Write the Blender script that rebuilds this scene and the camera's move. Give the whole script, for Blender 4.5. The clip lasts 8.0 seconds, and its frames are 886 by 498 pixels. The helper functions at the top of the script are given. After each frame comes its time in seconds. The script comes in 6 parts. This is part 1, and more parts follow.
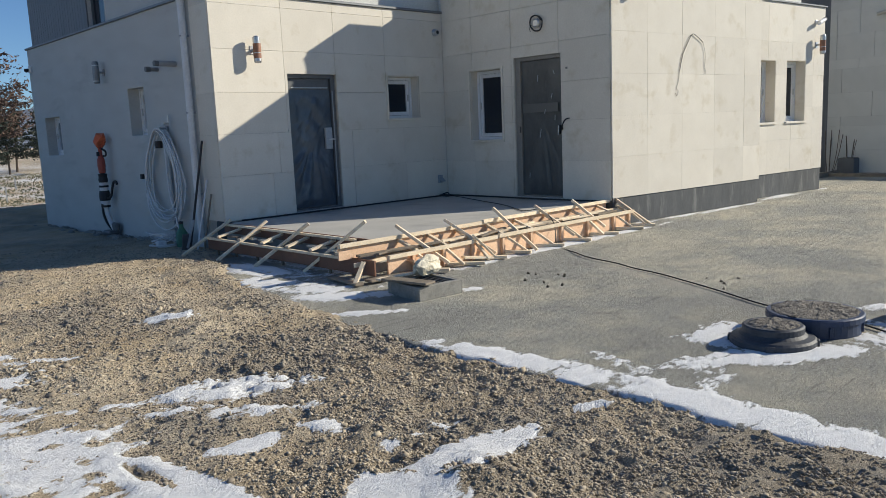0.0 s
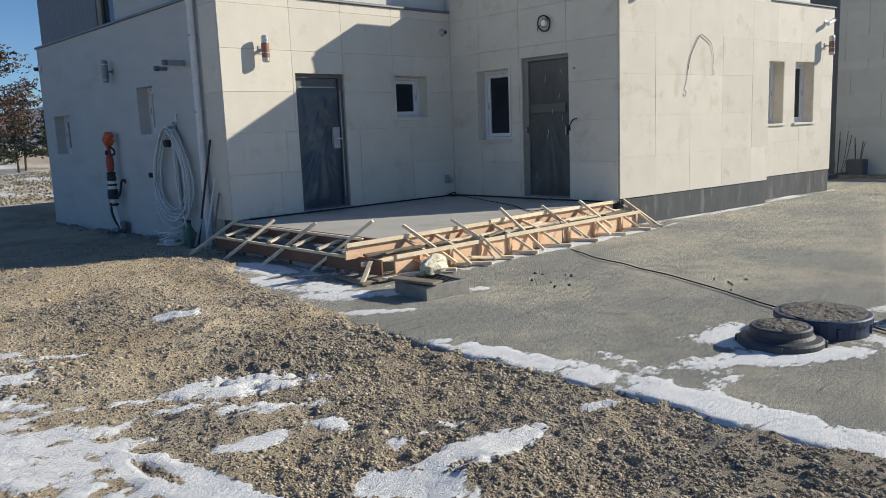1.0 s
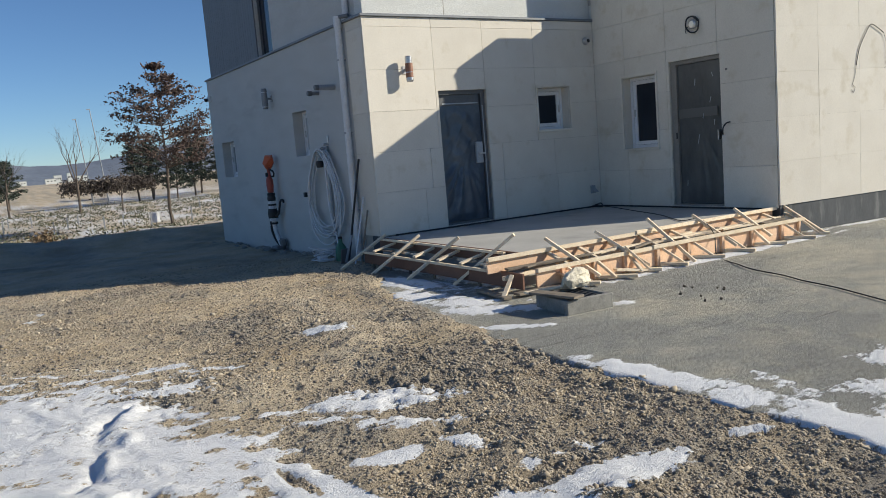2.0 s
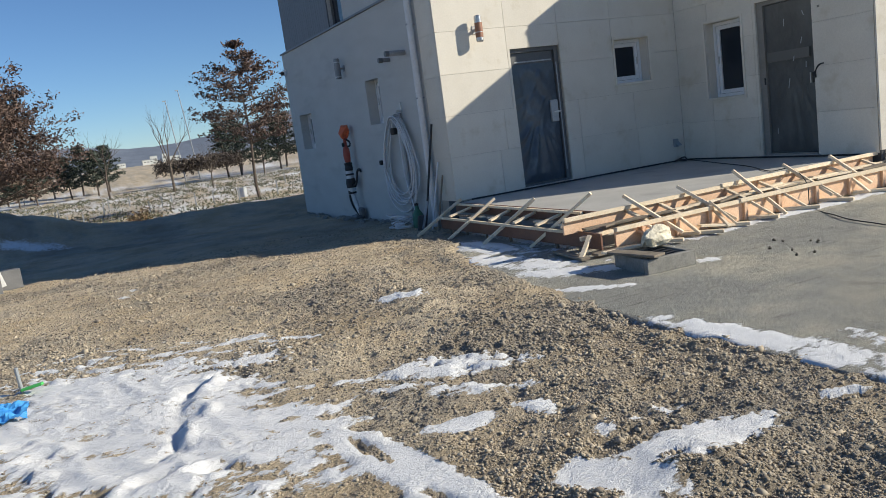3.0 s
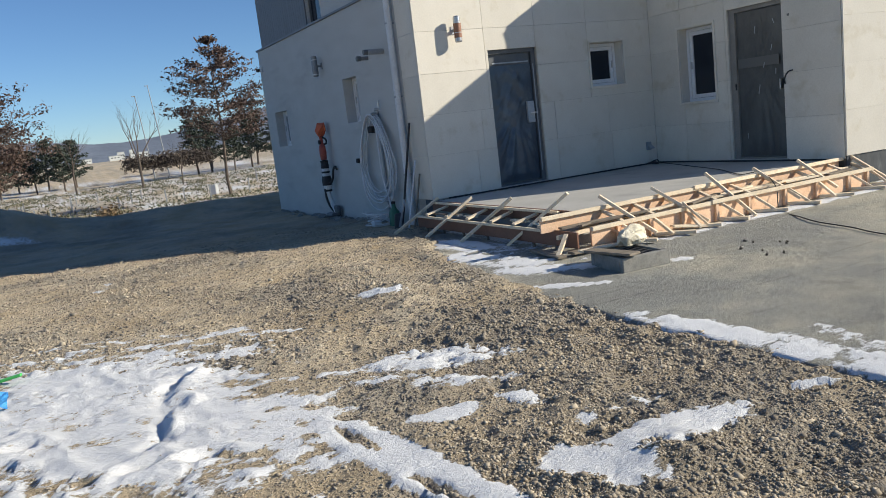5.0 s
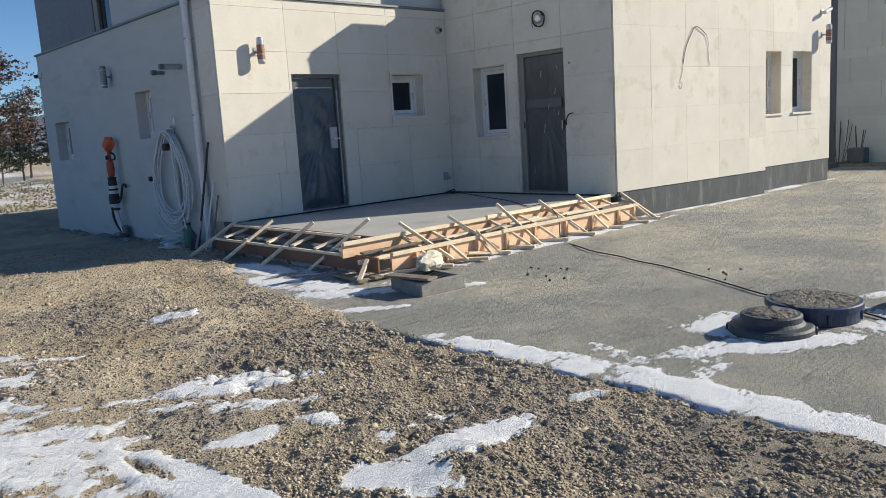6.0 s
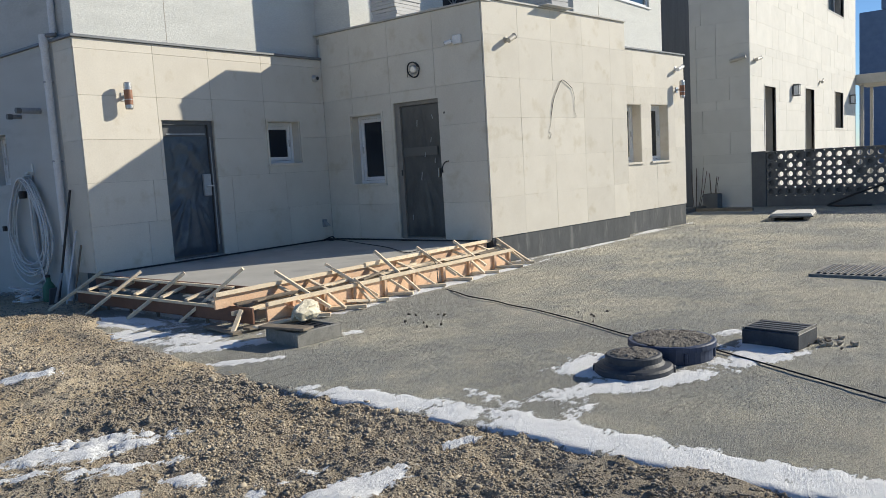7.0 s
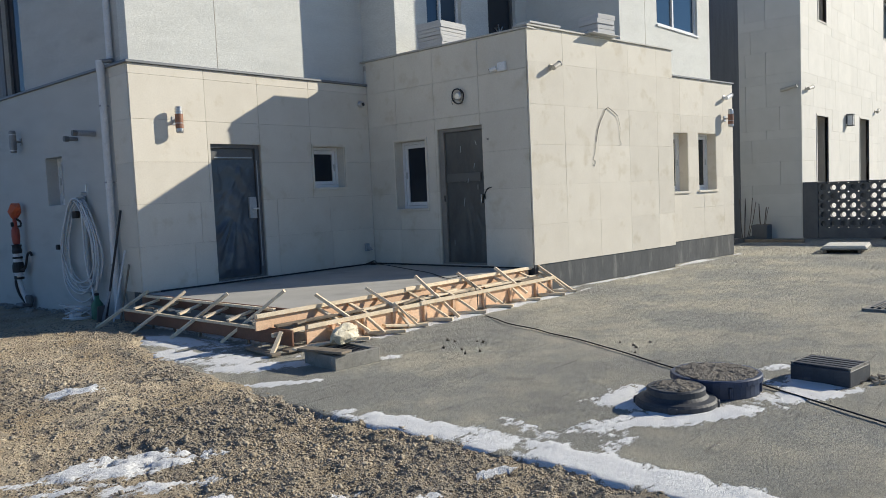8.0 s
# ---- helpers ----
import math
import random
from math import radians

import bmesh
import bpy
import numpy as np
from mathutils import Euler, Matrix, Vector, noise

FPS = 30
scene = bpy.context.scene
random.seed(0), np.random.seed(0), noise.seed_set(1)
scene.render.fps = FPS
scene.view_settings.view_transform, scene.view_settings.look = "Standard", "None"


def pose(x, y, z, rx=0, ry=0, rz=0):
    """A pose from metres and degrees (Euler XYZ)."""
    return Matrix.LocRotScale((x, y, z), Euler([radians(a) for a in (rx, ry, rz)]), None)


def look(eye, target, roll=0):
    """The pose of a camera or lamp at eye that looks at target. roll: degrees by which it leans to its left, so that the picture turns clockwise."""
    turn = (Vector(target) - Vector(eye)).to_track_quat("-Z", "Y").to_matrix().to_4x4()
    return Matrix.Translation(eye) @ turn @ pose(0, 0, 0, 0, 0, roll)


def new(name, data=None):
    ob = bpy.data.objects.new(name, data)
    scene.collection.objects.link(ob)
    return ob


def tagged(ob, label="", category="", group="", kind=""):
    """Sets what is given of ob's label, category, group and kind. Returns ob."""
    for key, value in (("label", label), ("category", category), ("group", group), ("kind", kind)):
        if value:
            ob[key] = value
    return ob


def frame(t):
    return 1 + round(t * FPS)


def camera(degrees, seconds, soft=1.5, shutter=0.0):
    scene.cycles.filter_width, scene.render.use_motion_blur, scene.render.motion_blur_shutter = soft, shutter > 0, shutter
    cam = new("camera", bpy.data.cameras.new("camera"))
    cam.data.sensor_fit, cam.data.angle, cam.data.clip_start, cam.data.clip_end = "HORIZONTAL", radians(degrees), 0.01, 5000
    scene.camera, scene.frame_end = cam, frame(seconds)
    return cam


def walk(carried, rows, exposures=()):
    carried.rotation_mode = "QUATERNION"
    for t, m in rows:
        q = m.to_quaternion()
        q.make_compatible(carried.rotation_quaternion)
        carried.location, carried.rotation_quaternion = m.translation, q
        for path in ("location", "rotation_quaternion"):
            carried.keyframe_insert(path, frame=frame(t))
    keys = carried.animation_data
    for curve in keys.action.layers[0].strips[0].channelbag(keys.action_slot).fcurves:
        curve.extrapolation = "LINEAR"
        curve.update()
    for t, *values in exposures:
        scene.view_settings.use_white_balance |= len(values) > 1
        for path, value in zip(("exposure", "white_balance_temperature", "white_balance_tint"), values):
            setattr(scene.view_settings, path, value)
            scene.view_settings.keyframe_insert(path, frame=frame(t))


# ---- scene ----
cam = camera(60.0, 8.0, soft=0.9)
PATH = [
    (0, (-5.401, -10.184, 1.212), (-4.035, -8.756, 0.904), -2.5),
    (0.5, (-5.402, -10.197, 1.21), (-4.011, -8.795, 0.891), -2.1),
    (1, (-5.414, -10.185, 1.209), (-4.06, -8.746, 0.902), -2.3),
    (1.5, (-5.402, -10.225, 1.231), (-4.189, -8.658, 0.963), -3.3),
    (2, (-5.311, -10.217, 1.22), (-4.259, -8.535, 0.967), -4.7),
    (2.2, (-5.26, -10.196, 1.224), (-4.272, -8.477, 0.963), -5.6),
    (3.3, (-5.16, -10.173, 1.178), (-4.324, -8.386, 0.846), -8.0),
    (3.5, (-5.171, -10.189, 1.182), (-4.336, -8.403, 0.848), -8.0),
    (4, (-5.189, -10.17, 1.176), (-4.364, -8.379, 0.84), -7.8),
    (4.2, (-5.197, -10.157, 1.171), (-4.375, -8.365, 0.835), -7.7),
    (5.3, (-5.34, -10.244, 1.173), (-4.327, -8.55, 0.85), -5.9),
    (5.5, (-5.367, -10.259, 1.177), (-4.267, -8.62, 0.854), -5.1),
    (6, (-5.364, -10.296, 1.186), (-4.022, -8.845, 0.876), -3.6),
    (6.5, (-5.339, -10.339, 1.194), (-3.807, -9.085, 0.909), -3.2),
    (7, (-5.332, -10.368, 1.215), (-3.772, -9.135, 1.002), -3.4),
    (7.5, (-5.309, -10.36, 1.208), (-3.784, -9.078, 1.026), -3.1),
    (8, (-5.285, -10.371, 1.205), (-3.79, -9.05, 1.066), -2.6),
]
walk(cam, [(t, look(eye, target, roll)) for t, eye, target, roll in PATH],
     exposures=[(0.0, 0.29), (1.0, 0.28), (2.0, 0.25), (3.5, 0.38), (5.5, 0.39), (6.5, 0.44), (7.0, 0.31), (7.5, 0.28), (8.0, 0.26)])

# ---- light ----
SUN_DIR = Vector((1.0, -0.62, 0.56)).normalized()
world = bpy.data.worlds.new("sky")
scene.world = world
world.use_nodes = True
wn, wl = world.node_tree.nodes, world.node_tree.links
sky = wn.new("ShaderNodeTexSky")
sky.sky_type, sky.sun_disc = "NISHITA", False
sky.sun_elevation = math.asin(SUN_DIR.z)
sky.sun_rotation = math.atan2(SUN_DIR.x, SUN_DIR.y)
sky.altitude, sky.air_density, sky.dust_density, sky.ozone_density = 60, 0.8, 0.0, 4.0
wn["Background"].inputs["Strength"].default_value = 0.081
deep = wn.new("ShaderNodeMix")
deep.data_type, deep.blend_type = "RGBA", "MULTIPLY"
deep.inputs[0].default_value, deep.inputs[7].default_value = 1.0, (0.83, 0.965, 1.09, 1)
wl.new(sky.outputs["Color"], deep.inputs[6])
wl.new(deep.outputs[2], wn["Background"].inputs["Color"])
sun = new("sun", bpy.data.lights.new("sun", "SUN"))
sun.data.energy, sun.data.angle, sun.data.color = 4.6, radians(0.53), (1.0, 0.925, 0.775)
sun.matrix_basis = look(SUN_DIR * 60, (0, 0, 0))


# ---- materials ----
def surface(name, a, b, rough=0.8, scale=3.0, grain=60.0, bump=0.2, stain=None, stain_scale=0.8, stain_at=0.62, vary=0.0, metal=0.0,
            stretch=(1, 1, 1), coords="Object", depth=0.004, contrast=0.175):
    """Two-scale mottled surface: a and b are its base colours, stain a third one in patches, vary the spread between separate pieces."""
    m = bpy.data.materials.new(name)
    m.use_nodes = True
    n, l = m.node_tree.nodes, m.node_tree.links
    p = n["Principled BSDF"]
    p.inputs["Roughness"].default_value, p.inputs["Metallic"].default_value = rough, metal
    tc, mp = n.new("ShaderNodeTexCoord"), n.new("ShaderNodeMapping")
    mp.inputs["Scale"].default_value = stretch
    l.new(tc.outputs[coords], mp.inputs["Vector"])

    def fac(s, d=5.0, r=0.6):
        t = n.new("ShaderNodeTexNoise")
        t.inputs["Scale"].default_value, t.inputs["Detail"].default_value, t.inputs["Roughness"].default_value = s, d, r
        l.new(mp.outputs["Vector"], t.inputs["Vector"])
        return t.outputs["Fac"]

    def ramp(v, lo, hi):
        r = n.new("ShaderNodeMapRange")
        r.inputs["From Min"].default_value, r.inputs["From Max"].default_value = lo, hi
        l.new(v, r.inputs["Value"])
        return r.outputs["Result"]

    def mix(f, x, y, blend="MIX"):
        k = n.new("ShaderNodeMix")
        k.data_type, k.blend_type = "RGBA", blend
        for v, i in ((f, 0), (x, 6), (y, 7)):
            if isinstance(v, (int, float)):
                k.inputs[i].default_value = v
            elif isinstance(v, tuple):
                k.inputs[i].default_value = (*v, 1)
            else:
                l.new(v, k.inputs[i])
        return k.outputs[2]

    big, fine = fac(scale), fac(grain, 4.0, 0.7)
    col = mix(ramp(big, 0.32, 0.68), a, b)
    g = mix(ramp(fine, 0.25, 0.75), (0.975 - contrast,) * 3, (0.975 + contrast,) * 3)
    col = mix(1.0, col, g, "MULTIPLY")
    if stain:
        col = mix(ramp(fac(stain_scale, 6.0, 0.65), stain_at - 0.04, stain_at + 0.1), col, stain)
    if vary:
        oi, mr = n.new("ShaderNodeObjectInfo"), n.new("ShaderNodeMapRange")
        mr.inputs["To Min"].default_value, mr.inputs["To Max"].default_value = 1 - vary, 1 + vary
        l.new(oi.outputs["Random"], mr.inputs["Value"])
        col = mix(1.0, col, mr.outputs["Result"], "MULTIPLY")
    l.new(col, p.inputs["Base Color"])
    if bump:
        bn = n.new("ShaderNodeBump")
        bn.inputs["Strength"].default_value, bn.inputs["Distance"].default_value = bump, depth
        l.new(fine, bn.inputs["Height"])
        l.new(bn.outputs["Normal"], p.inputs["Normal"])
    return m


STONE = surface("cream_limestone", (0.665, 0.62, 0.535), (0.715, 0.672, 0.585), 0.75, 2.2, 45, 0.12, (0.585, 0.53, 0.425), 2.6, 0.60, 0.055, contrast=0.07)
STONE_N = surface("pale_limestone", (0.655, 0.64, 0.59), (0.715, 0.695, 0.645), 0.75, 2.2, 45, 0.12, (0.62, 0.59, 0.53), 1.6, 0.68, 0.04, contrast=0.07)
JOINT = surface("joint_grey", (0.40, 0.37, 0.32), (0.46, 0.42, 0.36), 0.9)
# side walls: white stucco again, its base darkened to stand for their shade
STUCCO_SHADED = surface("white_stucco_shaded", (0.49, 0.495, 0.475), (0.545, 0.55, 0.53), 0.85, 1.2, 26, 0.45, (0.42, 0.425, 0.41), 0.7, 0.6, 0, 0, (1, 1, 3.5), depth=0.012)
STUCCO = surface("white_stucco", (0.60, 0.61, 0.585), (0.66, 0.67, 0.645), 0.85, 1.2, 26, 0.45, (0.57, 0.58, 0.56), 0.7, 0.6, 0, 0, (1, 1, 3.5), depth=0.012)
PLINTH = surface("dark_plinth_paint", (0.045, 0.052, 0.058), (0.075, 0.082, 0.09), 0.7, 3.0, 30, 0.25, (0.14, 0.145, 0.145), 2.5, 0.58, 0, 0, (2.2, 2.2, 0.5))
COPING = surface("grey_coping_metal", (0.16, 0.175, 0.19), (0.21, 0.22, 0.235), 0.5, 2, 60, 0.05, metal=0.3)
COPING_PALE = surface("pale_coping", (0.42, 0.41, 0.38), (0.5, 0.49, 0.45), 0.6, 2, 60, 0.05)
CLADDING = surface("grey_cladding", (0.135, 0.145, 0.16), (0.175, 0.185, 0.20), 0.6, 2.5, 40, 0.15, stretch=(6, 6, 0.4))
CONCRETE = surface("terrace_concrete", (0.39, 0.38, 0.35), (0.47, 0.455, 0.42), 0.9, 1.4, 70, 0.3, (0.32, 0.31, 0.29), 0.9, 0.6)
PINE = surface("pine_lumber", (0.72, 0.58, 0.40), (0.84, 0.72, 0.54), 0.7, 6, 50, 0.2, (0.50, 0.36, 0.22), 3, 0.68, 0.14, 0, (1, 1, 1))
PLY = surface("orange_ply", (0.66, 0.42, 0.26), (0.74, 0.51, 0.34), 0.6, 4, 50, 0.15, (0.40, 0.2, 0.1), 2, 0.65, 0.1)
PLY_DARK = surface("red_brown_ply", (0.16, 0.075, 0.045), (0.21, 0.10, 0.06), 0.55, 4, 50, 0.15, (0.1, 0.05, 0.035), 2, 0.65, 0.1)


# ---- helpers ----
def box(bm, x0, x1, y0, y1, z0, z1, bevel=0.0, m=None):
    """Adds a box to bm; bevelled on all edges if bevel is given; turned by m."""
    r = bmesh.ops.create_cube(bm, size=1.0)
    vs = r["verts"]
    for v in vs:
        v.co = Vector((x0 + (v.co.x + 0.5) * (x1 - x0), y0 + (v.co.y + 0.5) * (y1 - y0), z0 + (v.co.z + 0.5) * (z1 - z0)))
    if bevel:
        es = list({e for v in vs for e in v.link_edges})
        got = bmesh.ops.bevel(bm, geom=es, offset=bevel, segments=1, affect="EDGES", profile=0.5)
        vs = list({v for f in got["faces"] for v in f.verts} | {v for v in vs if v.is_valid})
    if m is not None:
        bmesh.ops.transform(bm, matrix=m, verts=vs)
    return vs


def rod(bm, a, b, r, sides=12, r2=None):
    """Adds a round bar from a to b."""
    a, b = Vector(a), Vector(b)
    q = (b - a).to_track_quat("Z", "Y").to_matrix().to_4x4()
    got = bmesh.ops.create_cone(bm, cap_ends=True, segments=sides, radius1=r, radius2=r if r2 is None else r2, depth=(b - a).length)
    bmesh.ops.transform(bm, matrix=Matrix.Translation((a + b) / 2) @ q, verts=got["verts"])
    return got["verts"]


def stick(bm, a, b, w, h, bevel=0.004, turn=0.0):
    """Adds a square-edged bar w wide and h high from a to b."""
    a, b = Vector(a), Vector(b)
    q = (b - a).to_track_quat("Y", "Z").to_matrix().to_4x4()
    L = (b - a).length
    return box(bm, -w / 2, w / 2, 0, L, -h / 2, h / 2, bevel, Matrix.Translation(a) @ q @ pose(0, 0, 0, 0, turn, 0))


def part(name, bm, material, parent=None, label="", smooth=False):
    """Links bm as one mesh object under parent."""
    me = bpy.data.meshes.new(name)
    bm.to_mesh(me)
    bm.free()
    for mt in (material if isinstance(material, (list, tuple)) else [material]):
        me.materials.append(mt)
    if smooth:
        for p in me.polygons:
            p.use_smooth = True
    ob = new(name, me)
    if parent is not None:
        ob.parent = parent
    return tagged(ob, label)


def thing(name, label, category, m=None, group="", kind=""):
    ob = new(name)
    ob.empty_display_size = 0.2
    if m is not None:
        ob.matrix_basis = m
    return tagged(ob, label, category, group, kind)


def boxpart(name, dims, material, parent=None, bevel=0.0, label=""):
    bm = bmesh.new()
    box(bm, *dims, bevel=bevel)
    return part(name, bm, material, parent, label)


def tube(name, pts, r, material, parent=None, label="", steps=6, sides=6, closed=False):
    """A round hose or cable through pts, smoothed, as a mesh."""
    P = [Vector(p) for p in pts]
    path = []
    n = len(P)
    for i in range(n if closed else n - 1):
        p0, p1, p2, p3 = (P[(i + k) % n] if closed else P[min(max(i + k, 0), n - 1)] for k in (-1, 0, 1, 2))
        for s in range(steps):
            t = s / steps
            path.append(0.5 * ((2 * p1) + (p2 - p0) * t + (2 * p0 - 5 * p1 + 4 * p2 - p3) * t * t + (3 * p1 - p0 - 3 * p2 + p3) * t ** 3))
    if not closed:
        path.append(P[-1])
    bm = bmesh.new()
    rings = []
    m = len(path)
    for i, c in enumerate(path):
        d = path[(i + 1) % m] - path[i - 1] if closed else path[min(i + 1, m - 1)] - path[max(i - 1, 0)]
        q = d.to_track_quat("Z", "Y")
        rings.append([bm.verts.new(c + q @ Vector((r * math.cos(k * math.tau / sides), r * math.sin(k * math.tau / sides), 0))) for k in range(sides)])
    for i in range(m if closed else m - 1):
        a, b = rings[i], rings[(i + 1) % m]
        for k in range(sides):
            bm.faces.new((a[k], a[(k + 1) % sides], b[(k + 1) % sides], b[k]))
    if not closed:
        bm.faces.new(rings[0][::-1])
        bm.faces.new(rings[-1])
    return part(name, bm, material, parent, label, smooth=True)


def cut_rect(r, holes):
    """The rectangle r = (u0, u1, z0, z1) less the holes, as a list of rectangles."""
    out = [r]
    for h in holes:
        nxt = []
        for (a, b, c, d) in out:
            if h[0] >= b or h[1] <= a or h[2] >= d or h[3] <= c:
                nxt.append((a, b, c, d))
                continue
            if h[0] > a: nxt.append((a, h[0], c, d))
            if h[1] < b: nxt.append((h[1], b, c, d))
            lo, hi = max(a, h[0]), min(b, h[1])
            if h[2] > c: nxt.append((lo, hi, c, h[2]))
            if h[3] < d: nxt.append((lo, hi, h[3], d))
        out = nxt
    return [q for q in out if q[1] - q[0] > 1e-4 and q[3] - q[2] > 1e-4]


def face_box(bm, axis, face, depth, u0, u1, z0, z1, bevel=0.0):
    """A box whose outer face lies at axis = face and that goes depth inwards (to +y or +x)."""
    if axis == "y":
        box(bm, u0, u1, face, face + depth, z0, z1, bevel)
    else:
        box(bm, face, face + depth, u0, u1, z0, z1, bevel)


def pierced(axis, face, depth, r, holes):
    """One closed slab of the rectangle r with the holes cut through it."""
    us = sorted({r[0], r[1], *(min(max(v, r[0]), r[1]) for h in holes for v in h[:2])})
    zs = sorted({r[2], r[3], *(min(max(v, r[2]), r[3]) for h in holes for v in h[2:])})

    def solid(i, j):
        if not (0 <= i < len(us) - 1 and 0 <= j < len(zs) - 1):
            return False
        u, z = (us[i] + us[i + 1]) / 2, (zs[j] + zs[j + 1]) / 2
        return not any(h[0] < u < h[1] and h[2] < z < h[3] for h in holes)

    bm = bmesh.new()
    made = {}

    def vert(i, j, k):
        if (i, j, k) not in made:
            d = face + depth * k
            made[i, j, k] = bm.verts.new((us[i], d, zs[j]) if axis == "y" else (d, us[i], zs[j]))
        return made[i, j, k]

    for i in range(len(us) - 1):
        for j in range(len(zs) - 1):
            if not solid(i, j):
                continue
            c = ((i, j), (i + 1, j), (i + 1, j + 1), (i, j + 1))
            bm.faces.new([vert(*p, 0) for p in c])
            bm.faces.new([vert(*p, 1) for p in reversed(c)])
            for n, (p, q) in zip(((i, j - 1), (i + 1, j), (i, j + 1), (i - 1, j)), zip(c, c[1:] + c[:1])):
                if not solid(*n):
                    bm.faces.new((vert(*q, 0), vert(*p, 0), vert(*p, 1), vert(*q, 1)))
    bmesh.ops.recalc_face_normals(bm, faces=bm.faces[:])
    return bm


def wall(name, axis, face, u0, u1, z0, z1, thick, material, parent, holes=(), label=""):
    return part(name, pierced(axis, face, thick, (u0, u1, z0, z1), holes), material, parent, label)


def slabs(parent, axis, face, ulines, zlines, holes, material, joint=0.005, course=0.0022, depth=0.026, shifted=None, rng=random.Random(5)):
    """Facing slabs between the lines, one object each, with open joints; shifted: other upright lines by course."""
    for k in range(len(zlines) - 1):
        us = (shifted or {}).get(k, ulines)
        for i in range(len(us) - 1):
            g = joint / 2
            r = (us[i] + g, us[i + 1] - g, zlines[k] + course / 2, zlines[k + 1] - course / 2)
            bm = pierced(axis, face + rng.uniform(-0.0012, 0.0012), depth, r, holes)
            left = set(bm.verts)
            while left:
                piece, todo = set(), [left.pop()]
                while todo:
                    v = todo.pop()
                    piece.add(v)
                    for e in v.link_edges:
                        w = e.other_vert(v)
                        if w in left:
                            left.discard(w)
                            todo.append(w)
                one = bmesh.new()
                at = {v: one.verts.new(v.co) for v in piece}
                for f in bm.faces:
                    if f.verts[0] in piece:
                        one.faces.new([at[v] for v in f.verts])
                part("stone_slab", one, material, parent)
            bm.free()


# ---- house ----
GZ = -0.37                      # level of the yard paving; the terrace lies at 0
IX, CY, EX = 4.54, -3.58, 8.645  # porch side wall, front wall, end of the front wall
FY, FX = -3.28, 11.575           # set-back front wall and its end
# the front walls stand askew to the rest: they are laid out square, then swung about the porch corner
SWING = pose(IX, CY, 0, 0, 0, -6.2) @ pose(-IX, -CY, 0)


def swing(ob):
    ob.matrix_basis = SWING @ ob.matrix_basis
    return ob



house = thing("house", "two-storey white house clad in cream limestone, still unfinished", "house")

D1 = (1.225, 2.14, 0.03, 2.15)
W1 = (3.20, 3.91, 1.425, 2.15)
D2 = (-2.64, -1.67, 0.03, 2.32)
W2 = (-1.40, -0.665, 0.985, 2.19)
L1 = (6.50, 7.40, 1.02, 1.80)
L2 = (2.36, 3.00, 1.33, 2.11)
W3 = (9.14, 9.70, 1.06, 2.245)
W4 = (10.10, 10.83, 1.06, 2.255)
U_LW = (3.85, 4.60, 3.30, 6.2)

wl_f1 = wall("wall", "y", 0.03, 0.03, IX + 0.2, 0.0, 3.25, 0.24, JOINT, house, [D1, W1])
wl_f2 = wall("wall", "x", IX + 0.03, CY + 0.03, 0.03, 0.0, 3.68, 0.24, JOINT, house, [D2, W2])
wl_f3 = swing(wall("wall", "y", CY + 0.03, IX + 0.03, EX, 0.06, 3.72, 0.24, JOINT, house))
wl_f4 = swing(wall("wall", "y", FY + 0.03, EX - 0.3, FX, 0.08, 3.32, 0.24, JOINT, house, [W3, W4]))
swing(wall("wall", "x", EX - 0.24, CY + 0.27, FY + 0.4, -0.7, 3.72, 0.24, STONE, house))
wl_left = wall("wall", "x", 0.0, 0.561, 8.05, -0.7, 3.25, 0.24, STUCCO_SHADED, house, [L1, L2], "white stucco side wall, darkened for shade")
wall("wall", "y", 7.8, 0.24, 13.1, -0.7, 6.5, 0.24, STUCCO, house)
swing(wall("wall", "x", FX - 0.24, FY + 0.27, 7.0, -0.7, 3.3, 0.24, STUCCO, house))
slabs(wl_f1, "y", 0.0, [0.0, 1.18, 2.13, 3.17, IX], [0.02, 0.665, 1.27, 1.87, 2.48, 3.11, 3.25], [D1, W1], STONE, course=0.0035,
      shifted={0: [0.0, 0.86, 2.4, 3.55, IX], 1: [0.0, 1.0, 2.4, 3.52, IX]})
slabs(wl_f2, "x", IX, [CY + 0.03, -2.6, -1.62, -0.72, 0.0], [0.02, 0.63, 1.27, 1.87, 2.5, 3.1, 3.68], [D2, W2], STONE, course=0.0035)
slabs(wl_f3, "y", CY, [IX, 5.39, 6.285, 7.20, 8.11, EX], [0.06, 0.68, 1.30, 1.93, 2.55, 3.20, 3.72], [], STONE, joint=0.0036, course=0.0014)
slabs(wl_f4, "y", FY, [EX, 9.42, 10.3, 11.14, FX], [0.08, 0.72, 1.34, 1.97, 2.59, 3.32], [W3, W4], STONE, joint=0.0036, course=0.0014)
# return of the corner on the side wall, in stone
wl_return = boxpart("wall_return", (0.03, 0.24, 0.275, 0.56, -0.7, 3.25), JOINT, house)
slabs(wl_return, "x", 0.0, [0.03, 0.558], [0.02, 0.665, 1.27, 1.87, 2.48, 3.11, 3.25], [], STONE)
# plinths
boxpart("plinth", (0.012, IX, 0.05, 0.29, -0.7, 0.018), PLINTH, house)
swing(boxpart("plinth", (IX + 0.015, EX - 0.012, CY + 0.015, CY + 0.27, -0.7, 0.06), PLINTH, house))
swing(boxpart("plinth", (EX - 0.012, FX - 0.012, FY + 0.015, FY + 0.29, -0.7, 0.08), PLINTH, house))
